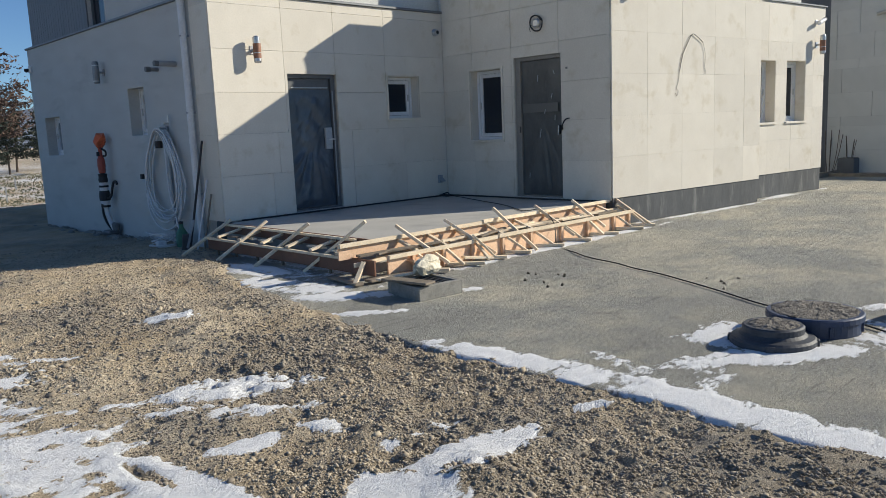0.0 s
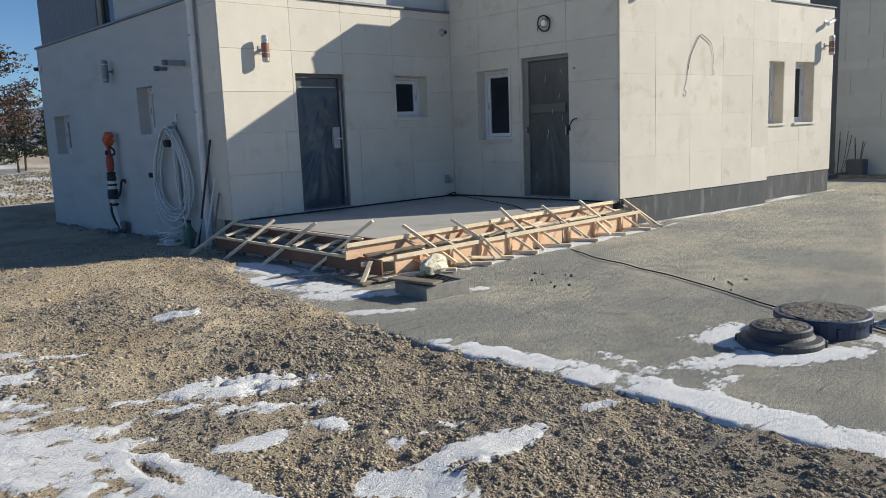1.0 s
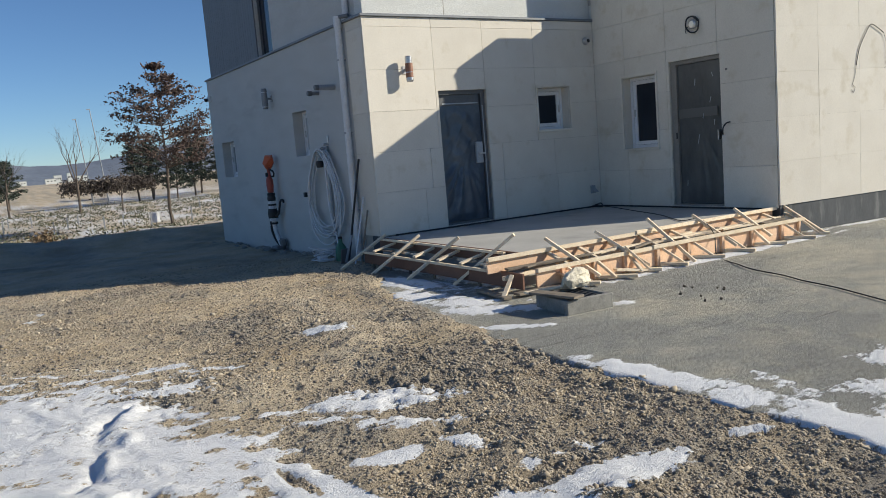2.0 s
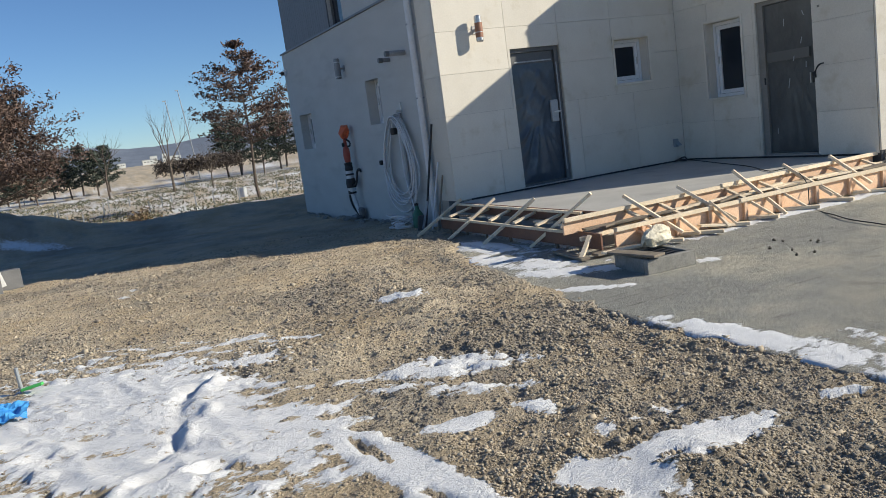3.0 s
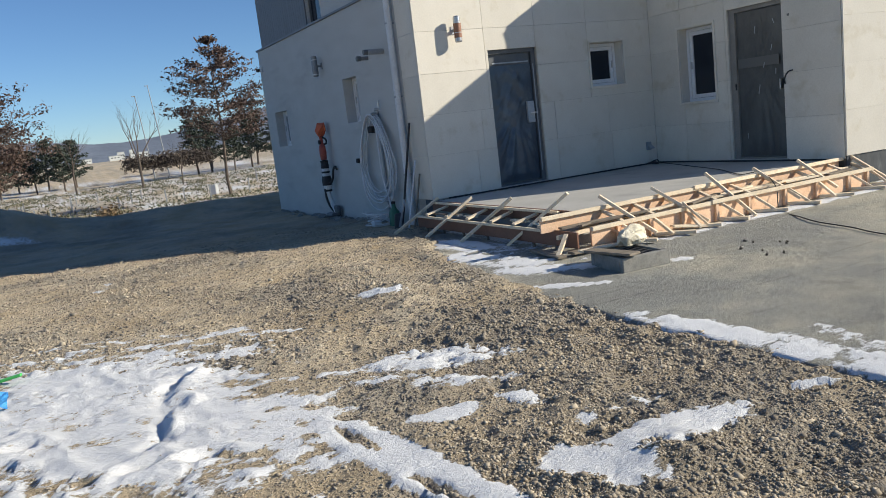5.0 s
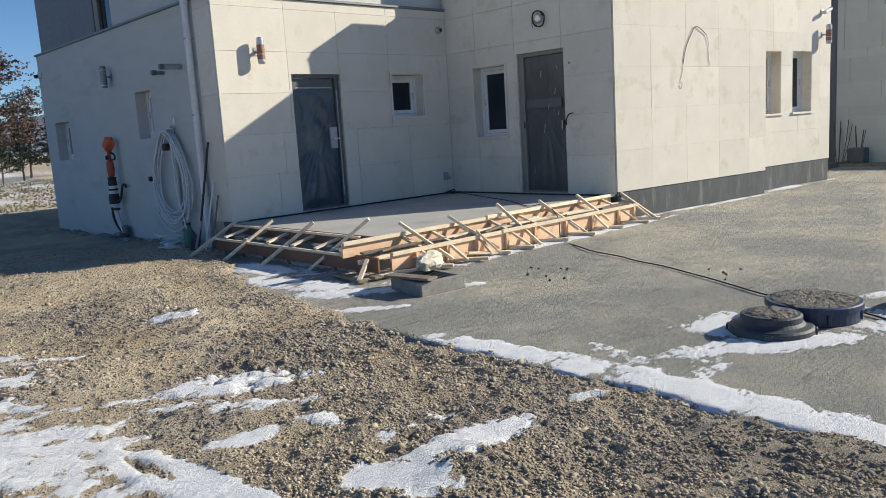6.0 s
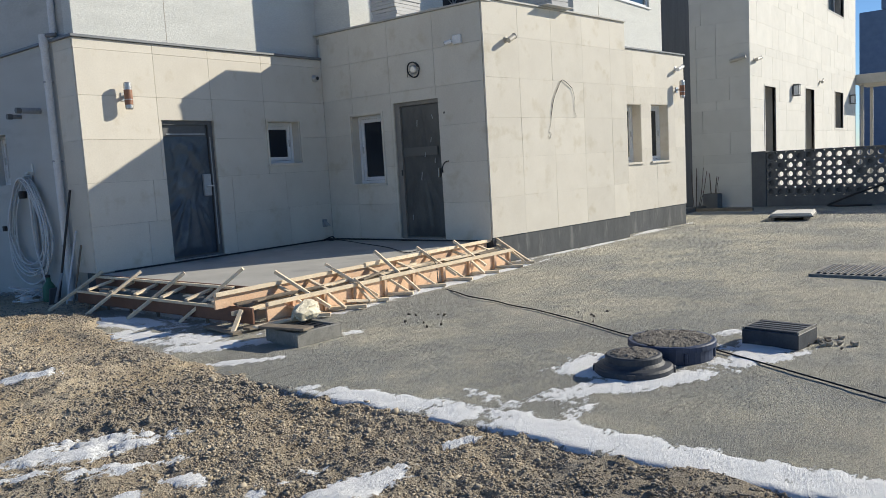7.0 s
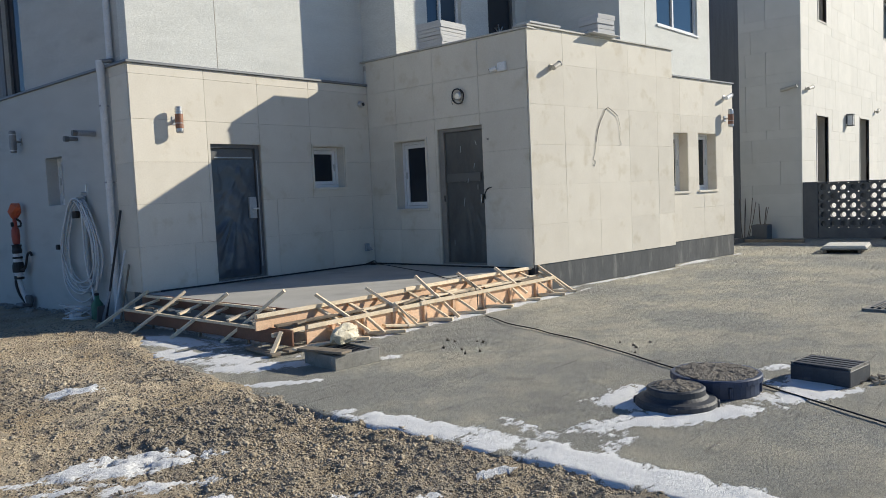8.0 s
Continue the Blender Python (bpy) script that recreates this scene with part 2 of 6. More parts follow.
# roofs and copings of the lower storey
boxpart("roof", (0.03, IX, 0.05, 7.9, 3.12, 3.24), CONCRETE, house)
boxpart("roof", (IX + 0.05, 9.3, CY + 0.32, 7.7, 3.55, 3.64), CONCRETE, house)
swing(boxpart("roof", (IX + 0.27, EX - 0.24, CY + 0.27, CY + 1.3, 3.44, 3.545), CONCRETE, house))
swing(boxpart("roof", (EX, FX - 0.24, FY + 0.27, 7.0, 3.12, 3.24), CONCRETE, house))
boxpart("coping", (-0.035, IX - 0.002, -0.035, 0.30, 3.252, 3.292), COPING, house, 0.006)
boxpart("coping", (-0.035, 0.26, 0.304, 8.08, 3.252, 3.292), COPING, house, 0.006)
boxpart("coping", (IX - 0.03, IX + 0.27, CY - 0.03, 0.2, 3.684, 3.714), COPING_PALE, house, 0.005)
swing(boxpart("coping", (IX - 0.03, EX + 0.01, CY - 0.03, CY + 0.27, 3.722, 3.752), COPING_PALE, house, 0.005))
swing(boxpart("coping", (EX + 0.012, FX + 0.03, FY - 0.03, FY + 0.27, 3.322, 3.355), COPING, house, 0.005))

# upper storey
UX, UY, RY = 4.6, 0.12, -0.75
UT = 6.6
wall("upper_wall", "y", UY, 0.09, UX, 3.24, UT, 0.24, STUCCO, house)
wall("upper_wall", "x", 0.09, UY + 0.24, 7.8, 3.24, UT, 0.24, STUCCO_SHADED, house, [U_LW])
wall("upper_wall", "x", UX, RY, UY, 3.24, UT, 0.24, STUCCO, house)
RW, RD = (5.45, 6.45, 3.9, 6.0), (7.3, 8.25, 3.66, 5.9)
wall("upper_wall", "y", RY, UX + 0.24, 8.9, 3.6, UT, 0.24, STUCCO, house, [RW, RD])
WY, WX0, WX1 = -2.95, 8.66, 13.1
WW = (10.3, 12.4, 4.62, 5.95)
wall("upper_wall", "x", WX0, WY, RY, 3.6, UT, 0.24, STUCCO, house)
wall("upper_wall", "y", WY, WX0 + 0.24, WX1, 3.45, UT, 0.24, STUCCO, house, [WW])
wall("upper_wall", "x", WX1 - 0.24, WY + 0.24, 7.8, 3.45, UT, 0.24, STUCCO, house)
boxpart("roof", (0.09, WX1, 0.12, 8.0, UT, UT + 0.12), CONCRETE, house)
boxpart("roof", (WX0, WX1, WY, 0.118, UT + 0.002, UT + 0.12), CONCRETE, house)
boxpart("roof", (UX, WX0 - 0.002, RY, 0.118, UT + 0.002, UT + 0.12), CONCRETE, house)
# interior: dark floor and partition that close the rooms
DARK = surface("dim_interior", (0.06, 0.06, 0.06), (0.09, 0.085, 0.08), 0.9)
boxpart("floor_slab", (0.25, IX + 0.3, 0.3, 7.79, -0.05, 0.0), DARK, house)
boxpart("floor_slab", (IX + 0.3, 11.2, CY + 0.3, 7.79, -0.05, 0.0), DARK, house)

# ---- terrace ----
bm = bmesh.new()
box(bm, 0.0, IX - 0.004, -3.42, -0.003, -0.6, 0.0, 0.01)
tagged(part("terrace", bm, CONCRETE), "grey bare concrete terrace slab in the porch", "terrace", kind="structure")

# ---- more materials ----
def plain(name, col, rough=0.5, metal=0.0, alpha_glass=False):
    m = bpy.data.materials.new(name)
    m.use_nodes = True
    p = m.node_tree.nodes["Principled BSDF"]
    p.inputs["Base Color"].default_value = (*col, 1)
    p.inputs["Roughness"].default_value, p.inputs["Metallic"].default_value = rough, metal
    if alpha_glass:
        p.inputs["Transmission Weight"].default_value = 1.0
        p.inputs["IOR"].default_value = 1.45
    return m


GLASS = plain("dark_glass", (0.022, 0.027, 0.036), 0.08)
GLASS.node_tree.nodes["Principled BSDF"].inputs["Specular IOR Level"].default_value = 0.4
GLASS_SKY = plain("clear_reflecting_glass", (0.03, 0.06, 0.10), 0.03)
PVC = surface("white_pvc", (0.72, 0.73, 0.74), (0.78, 0.79, 0.8), 0.4, 3, 60, 0.03)
FRAME = surface("dark_grey_frame", (0.10, 0.105, 0.11), (0.13, 0.135, 0.14), 0.45, 4, 60, 0.05)
FRAME_PALE = surface("grey_brown_frame", (0.22, 0.21, 0.19), (0.27, 0.255, 0.23), 0.5, 4, 60, 0.05)
FILM = surface("blue_grey_plastic_film", (0.055, 0.073, 0.092), (0.08, 0.10, 0.125), 0.3, 2.0, 9, 0.15, (0.12, 0.145, 0.165), 2.2, 0.6, stretch=(1, 1, 0.7), depth=0.03)
FILM_DARK = surface("smoky_plastic_film", (0.075, 0.078, 0.076), (0.11, 0.112, 0.108), 0.3, 3.0, 7, 0.6, (0.135, 0.135, 0.13), 1.6, 0.6, stretch=(1, 1, 0.5), depth=0.02)
TAPE = surface("clear_tape", (0.32, 0.35, 0.37), (0.4, 0.42, 0.44), 0.35)
STEEL = surface("brushed_steel", (0.5, 0.5, 0.5), (0.6, 0.6, 0.6), 0.35, 5, 80, 0.05, metal=0.9)
LAMP_BROWN = surface("copper_brown_band", (0.26, 0.12, 0.07), (0.33, 0.16, 0.1), 0.5, 8, 60, 0.1)
LAMP_GREY = surface("grey_lamp_metal", (0.2, 0.205, 0.215), (0.26, 0.265, 0.275), 0.45, 6, 60, 0.05, metal=0.4)
BEIGE = surface("beige_plastic", (0.45, 0.42, 0.36), (0.52, 0.49, 0.43), 0.5, 6, 60, 0.05)
BLACK = surface("black_rubber", (0.015, 0.015, 0.017), (0.03, 0.03, 0.032), 0.6, 5, 60, 0.1)
HOSE = surface("white_hose", (0.62, 0.63, 0.64), (0.72, 0.73, 0.74), 0.45, 9, 70, 0.05)
GREYPVC = surface("grey_pvc", (0.27, 0.29, 0.31), (0.34, 0.36, 0.38), 0.5, 4, 60, 0.05)
ORANGE = surface("orange_plastic", (0.58, 0.10, 0.035), (0.68, 0.15, 0.055), 0.5, 9, 50, 0.2, (0.4, 0.1, 0.05), 6, 0.62)
REDDISH = surface("dull_red_plastic", (0.34, 0.06, 0.04), (0.42, 0.09, 0.06), 0.5, 9, 50, 0.2)
GREEN = surface("green_plastic", (0.03, 0.13, 0.08), (0.05, 0.18, 0.11), 0.5, 6, 50, 0.1)
IRON = surface("dark_cast_iron", (0.035, 0.04, 0.05), (0.06, 0.066, 0.078), 0.6, 8, 70, 0.4, (0.16, 0.15, 0.13), 5, 0.62)
BLUE_PE = surface("blue_black_plastic_ring", (0.02, 0.035, 0.075), (0.035, 0.055, 0.11), 0.45, 6, 60, 0.1, (0.1, 0.1, 0.1), 5, 0.66)
CRUST = surface("dirt_crust", (0.15, 0.135, 0.115), (0.24, 0.215, 0.18), 0.95, 9, 45, 1.0, depth=0.02)
BASIN = surface("weathered_concrete", (0.20, 0.195, 0.175), (0.31, 0.30, 0.27), 0.9, 5, 60, 0.5, (0.12, 0.115, 0.11), 3, 0.6)
BAG = surface("cream_sacking", (0.62, 0.56, 0.42), (0.74, 0.68, 0.54), 0.6, 8, 30, 0.6, depth=0.02)
OLDWOOD = surface("grey_wet_wood", (0.17, 0.14, 0.105), (0.27, 0.225, 0.17), 0.8, 7, 60, 0.4, (0.1, 0.085, 0.07), 4, 0.62)
BOARDS = surface("grey_insulation_boards", (0.5, 0.5, 0.5), (0.58, 0.58, 0.575), 0.8, 5, 60, 0.2, stretch=(1, 1, 12))
BLOCKWALL = surface("charcoal_block", (0.12, 0.125, 0.13), (0.155, 0.16, 0.165), 0.85, 4, 60, 0.3)
BARK = surface("brown_bark", (0.09, 0.07, 0.055), (0.15, 0.12, 0.095), 0.9, 8, 40, 0.5)
BLUEWALL = surface("blue_sheet_metal", (0.10, 0.16, 0.27), (0.13, 0.20, 0.32), 0.5, 2, 40, 0.1)


def leafy(name, a, b, rough=0.7):
    """Leaf material that differs from leaf to leaf."""
    m = bpy.data.materials.new(name)
    m.use_nodes = True
    n, l = m.node_tree.nodes, m.node_tree.links
    p, g, k = n["Principled BSDF"], n.new("ShaderNodeNewGeometry"), n.new("ShaderNodeMix")
    k.data_type = "RGBA"
    k.inputs[6].default_value, k.inputs[7].default_value = (*a, 1), (*b, 1)
    l.new(g.outputs["Random Per Island"], k.inputs[0])
    l.new(k.outputs[2], p.inputs["Base Color"])
    p.inputs["Roughness"].default_value = rough
    return m


OAKLEAF = leafy("dry_oak_leaves", (0.062, 0.041, 0.034), (0.14, 0.09, 0.068))
NEEDLES = leafy("pine_needles", (0.028, 0.040, 0.028), (0.055, 0.070, 0.050))
DRYGRASS = leafy("dry_grass", (0.15, 0.105, 0.06), (0.27, 0.195, 0.115))
PEBBLE = leafy("gravel_stones", (0.31, 0.255, 0.185), (0.55, 0.47, 0.35), 0.95)
nt, lk = PEBBLE.node_tree.nodes, PEBBLE.node_tree.links
pn, pr, pm, pc = nt.new("ShaderNodeTexNoise"), nt.new("ShaderNodeMapRange"), nt.new("ShaderNodeMix"), nt.new("ShaderNodeTexCoord")
pn.inputs["Scale"].default_value, pn.inputs["Detail"].default_value = 0.9, 4
pr.inputs["From Min"].default_value, pr.inputs["From Max"].default_value = 0.42, 0.62
pm.data_type, pm.blend_type = "RGBA", "MULTIPLY"
pm.inputs[7].default_value = (0.60, 0.62, 0.67, 1)
lk.new(pc.outputs["Object"], pn.inputs["Vector"])
lk.new(pn.outputs["Fac"], pr.inputs["Value"])
lk.new(pr.outputs["Result"], pm.inputs[0])
lk.new(nt["Principled BSDF"].inputs["Base Color"].links[0].from_socket, pm.inputs[6])
lk.new(pm.outputs[2], nt["Principled BSDF"].inputs["Base Color"])


# ---- ground ----
def lattice(n, seed):
    return np.random.RandomState(seed).rand(n, n)


def vnoise(x, y, seed=1):
    """Smooth value noise, 0 to 1, on arrays."""
    g = lattice(256, seed)
    xi, yi = np.floor(x).astype(int), np.floor(y).astype(int)
    u, v = x - xi, y - yi
    u, v = u * u * (3 - 2 * u), v * v * (3 - 2 * v)
    a, b = xi % 256, yi % 256
    c, d = (xi + 1) % 256, (yi + 1) % 256
    return (g[a, b] * (1 - u) + g[c, b] * u) * (1 - v) + (g[a, d] * (1 - u) + g[c, d] * u) * v


def fbm(x, y, seed=1, octaves=4, gain=0.5):
    s, amp, tot = 0, 1.0, 0
    for k in range(octaves):
        s = s + amp * vnoise(x * 2 ** k + 17.3 * k, y * 2 ** k + 9.1 * k, seed + k)
        tot += amp
        amp *= gain
    return s / tot


def smooth(v, lo, hi):
    t = np.clip((v - lo) / (hi - lo), 0, 1)
    return t * t * (3 - 2 * t)


def paving_edge(y):
    """x of the paving's ragged edge against the soil."""
    line = np.interp(y, (-6.2, -4.3, -3.1, -2.2, 3.0), (-1.74, -1.61, -1.40, -1.20, 1.0))
    return line + 0.14 * (fbm(y * 1.1, y * 0 + 3.0, 31) - 0.5) + 0.12 * (fbm(y * 6, y * 0, 33) - 0.5)


# snow lying on the soil: centre x, y, half length, half width, turn in degrees, depth of cover
SNOW_FIELD = ((-5.1, -5.0, 1.75, 0.95, 100, 1.62), (-4.42, -4.25, 0.5, 0.36, -20, 1.1), (-4.32, -5.98, 0.5, 0.26, -25, 1.3), (-5.3, -6.3, 0.7, 0.5, 120, 1.3), (-4.62, -6.25, 0.75, 0.36, 115, 1.15),
              (-5.6, -3.5, 0.7, 0.3, -25, 0.9), (-3.99, -7.02, 0.86, 0.14, 100, 3.0), (-4.85, -6.75, 0.35, 0.2, 130, 1.1), (-3.85, -4.08, 0.5, 0.06, -22, 0.85),
              (-4.2, -3.75, 0.35, 0.09, -10, 0.9), (-4.7, 0.0, 0.3, 0.1, 70, 0.75))
SNOW_PATCH = ((-3.18, -5.74, 0.54, 0.195, -25, 1.46), (-3.42, -6.1, 0.5, 0.143, -35, 1.2), (-3.53, -6.71, 0.2, 0.104, -10, 2.07), (-3.12, -6.83, 0.18, 0.078, -75, 1.4),
              (-3.1, -7.3, 0.12, 0.052, 20, 1.22), (-2.74, -7.29, 0.26, 0.065, -20, 1.22), (-2.83, -7.68, 0.41, 0.13, -8, 2.32), (-3.36, -7.71, 0.29, 0.156, -65, 2.2),
              (-3.1, -7.76, 0.24, 0.104, -30, 1.16), (-1.93, -7.74, 0.11, 0.065, -40, 1.34), (-2.6, -3.66, 0.24, 0.104, -45, 1.46))
BARE = ((-4.055, -6.67, 0.26, 0.033, 96), (-3.975, -7.43, 0.24, 0.035, 101))
SNOW_EDGE = ((-1.57, -6.72, 0.75, 0.18, 96, 1.4), (-1.52, -7.5, 0.6, 0.24, 90, 1.4), (-1.55, -8.4, 1.0, 0.21, 90, 1.5), (-1.57, -9.6, 0.9, 0.2, 90, 1.4),
             (-1.2, -7.45, 0.3, 0.13, 70, 0.95), (-0.45, -8.12, 0.75, 0.17, -40, 1.2), (-0.1, -7.78, 0.46, 0.34, -35, 1.35), (0.5, -8.6, 0.5, 0.16, -35, 1.2),
             (0.95, -8.6, 0.35, 0.3, -30, 1.25), (1.4, -8.32, 0.3, 0.13, -40, 1.1), (-1.0, -8.0, 0.3, 0.1, 20, 0.8))
SNOW_PAVED = ((-1.05, -3.2, 1.0, 0.3, 103, 1.15), (-0.98, -4.16, 0.56, 0.2, -40, 1.4), (-0.7, -2.2, 1.0, 0.3, 95, 1.0), (-1.28, -4.93, 0.36, 0.09, -40, 1.3),
              (-0.02, -4.95, 0.15, 0.09, 0, 1.2), (-0.2, -1.9, 1.5, 0.12, 90, 1.05), (1.8, -3.65, 2.0, 0.1, 0, 0.95), (-0.2, -4.15, 0.5, 0.12, 0, 1.0), (2.4, -4.03, 2.6, 0.13, -1, 1.5), (6.75, -3.92, 1.9, 0.09, -6, 1.15),
              (9.75, -3.98, 0.75, 0.15, -4, 1.1), (4.9, -8.95, 0.5, 0.22, 90, 1.1), (11.4, -4.1, 0.3, 0.1, 0, 1.0))


def cover(x, y, patches):
    s = np.zeros_like(x)
    for cx, cy, a, b, turn, deep in patches:
        c, d = math.cos(radians(turn)), math.sin(radians(turn))
        u, v = (x - cx) * c + (y - cy) * d, -(x - cx) * d + (y - cy) * c
        s = np.maximum(s, deep * (1 - smooth(np.sqrt((u / a) ** 2 + (v / b) ** 2), 0.55, 1.35)))
    return s


def sheet(name, xs, ys, height, attrs, material, label, category):
    X, Y = np.meshgrid(xs, ys)
    x, y = X.ravel(), Y.ravel()
    z = height(x, y)
    nx, ny = len(xs), len(ys)
    i = (np.arange(ny - 1)[:, None] * nx + np.arange(nx - 1)[None, :]).ravel()
    quads = np.stack((i, i + 1, i + nx + 1, i + nx), 1)
    me = bpy.data.meshes.new(name)
    me.from_pydata(np.stack((x, y, z), 1).tolist(), [], quads.tolist())
    for key, fn in attrs.items():
        me.attributes.new(key, "FLOAT", "POINT").data.foreach_set("value", fn(x, y).astype(np.float32))
    me.polygons.foreach_set("use_smooth", np.ones(len(quads), dtype=bool))
    me.materials.append(material)
    return tagged(new(name, me), label, category, kind="structure")


def soil_snow(x, y):
    streak = fbm((x * 0.857 - y * 0.515) * 2.0, (x * 0.515 + y * 0.857) * 8.0, 11, 5, 0.62)
    rough = fbm(x * 13, y * 13, 14, 4, 0.7)
    near = cover(x, y, SNOW_FIELD + SNOW_PATCH)
    for cx, cy, a, b, turn in BARE:
        c, d = math.cos(radians(turn)), math.sin(radians(turn))
        u, v = (x - cx) * c + (y - cy) * d, -(x - cx) * d + (y - cy) * c
        near = near - 4.5 * (1 - smooth(np.sqrt((u / a) ** 2 + (v / b) ** 2), 0.7, 1.15))
    s = near * 0.9 + ((streak - 0.5) * 3.6 + (rough - 0.5) * 3.0) * (1 - 0.6 * smooth(near, 1.15, 1.9)) - 0.62
    lo = (1 - smooth(near, 0.0, 0.15))
    fm = smooth(y, 12.6, 14.5) * (1 - smooth(y, 70, 95)) * smooth(x + 0.25 * (y - 40), -14, -4)
    far = fm * (0.10 + 2.0 * (fbm(x * 1.3, y * 0.7, 18, 5, 0.7) - 0.5)) - (1 - fm)
    sm = smooth(-x, 4.7, 5.6) * np.exp(-((y - 9.2 + 0.35 * (x + 5.5)) / 0.35) ** 2)
    shade = sm * (0.6 + 1.8 * (fbm(x * 2.5, y * 5, 19, 4) - 0.5)) - (1 - sm)
    return np.clip(np.maximum(np.maximum(np.where(lo > 0.99, -1, s * 1.3), far), shade), -1, 1)


def soil_height(x, y):
    big = fbm(x * 0.55, y * 0.55, 3) - 0.5
    mid = fbm(x * 2.3, y * 2.3, 5, 4) - 0.5
    clod = fbm(x * 11, y * 11, 7, 3, 0.6) - 0.5
    near = smooth(y, -20, -12) * (1 - smooth(y, 12, 30))
    z = GZ + 0.0 + near * (0.07 * big + 0.06 * mid) + (0.032 + 0.034 * tone(x, y)) * clod * near
    s = np.clip(soil_snow(x, y), 0, 1) * near
    z = z * (1 - 0.85 * s) + (GZ + 0.014 + 0.010 * (fbm(x * 5, y * 5, 21) - 0.5) + 0.008 * (vnoise(x * 4.5, y * 4.5, 23) - 0.5) + 0.016 * (fbm((x * 0.857 - y * 0.515) * 5, (x * 0.515 + y * 0.857) * 11, 24, 2) - 0.5)) * 0.85 * s
    # a trench dug through the snow, with the snow heaped along one side
    along = (y + 4.72) / -1.32
    on = smooth(along, -0.06, 0.08) * (1 - smooth(along, 0.92, 1.06))
    off = x - (-4.61 - 0.35 * along) + 0.22 * (fbm(x * 5, y * 5, 22, 4) - 0.5)
    lumpy = 3.2 * np.maximum(0, fbm(x * 10, y * 10, 25, 3) - 0.3)
    z = z - 0.03 * on * (0.3 + 1.4 * fbm(x * 6, y * 6, 29, 2)) * np.exp(-(off / 0.055) ** 2) + 0.024 * on * lumpy * np.exp(-((off - 0.13 + 0.06 * along) / 0.06) ** 2)
    z = z + 0.05 * s * np.maximum(0, fbm((x + 0.25 * y) * 10, y * 3.0, 28, 3) - 0.47) * smooth(-x, 4.3, 4.7)
    for px, py in ((-4.38, -4.69), (-5.2, -6.5), (-5.05, -6.2), (-5.38, -6.21), (-5.6, -5.4), (-5.75, -5.1), (-5.35, -6.75), (-4.75, -6.3)):
        q = np.sqrt(((x - px) / 0.12) ** 2 + ((y - py) / 0.07) ** 2) + 0.5 * (fbm(x * 12, y * 12, 26, 2) - 0.5)
        z = z - 0.03 * (1 - smooth(q, 0.5, 1.1)) + 0.014 * np.exp(-((q - 1.4) / 0.3) ** 2) * s
    for px, py, r, h in ((-2.4, -3.62, 0.24, 0.08), (-3.05, -7.88, 0.24, 0.08), (-1.9, -4.6, 0.3, 0.05), (-2.6, -4.3, 0.35, 0.05)):
        z = z + h * np.exp(-((x - px) ** 2 + (y - py) ** 2) / r ** 2) * (0.5 + fbm(x * 9, y * 9, 35, 3))
    z = z - 0.016 * np.clip(y, 0, 8.5) - 0.45 * smooth(y, 11.5, 16)
    ridge = np.exp(-((y - 10.9) / 1.3) ** 2) * (0.28 + 0.75 * smooth(-x, 3.4, 7.5)) * (0.8 + 0.5 * fbm(x * 1.3, y * 1.3, 27, 4))
    z = z + ridge * smooth(-x, -3.0, -0.5)
    z = z + 1.2 * smooth(y, 62, 110) * (0.6 + 0.8 * fbm(x * 0.04, y * 0.04, 29)) + 0.35 * (fbm(x * 0.2, y * 0.2, 30) - 0.5) * smooth(y, 13, 20)
    # next to the paving the soil lies a little proud, under it deep down
    e = paving_edge(y)
    under = smooth(x - e, 0.1, 0.22) * (1 - smooth(y, -1.2, 0.2)) * (1 - smooth(x, 60, 80))
    z = z + 0.016 * np.exp(-((x - e + 0.1) / 0.14) ** 2) * (1 - smooth(y, -1.2, 0.0)) - 0.14 * under
    inside = smooth(x, 0.02, 0.12) * smooth(y, -1.2, 0.0) * (1 - smooth(y, 7.4, 7.9)) * (1 - smooth(x, 12.8, 13.1))
    return z - 0.4 * inside


def tone(x, y):
    """0: fine tan soil, 1: coarse grey-brown gravel."""
    v = 0.42 + 3.0 * (fbm(x * 0.9 + 5, y * 0.9, 41, 4) - 0.5) + 1.0 * (fbm(x * 5, y * 5, 42, 3) - 0.5) + 0.2 * smooth(x, -4.2, -2.4) * (1 - smooth(y, -5.2, -3.4))
    for cx, cy, a, b, deep in ((-1.75, -2.75, 0.35, 0.7, -0.9), (-2.0, -4.5, 0.35, 0.5, -0.9), (-1.85, -1.1, 0.6, 0.9, -0.7), (-3.1, -3.2, 0.55, 0.9, 0.7), (-2.6, -5.3, 0.5, 0.8, 0.4)):
        v = v + deep * np.exp(-((x - cx) / a) ** 2 - ((y - cy) / b) ** 2)
    return np.clip(v, 0, 1)


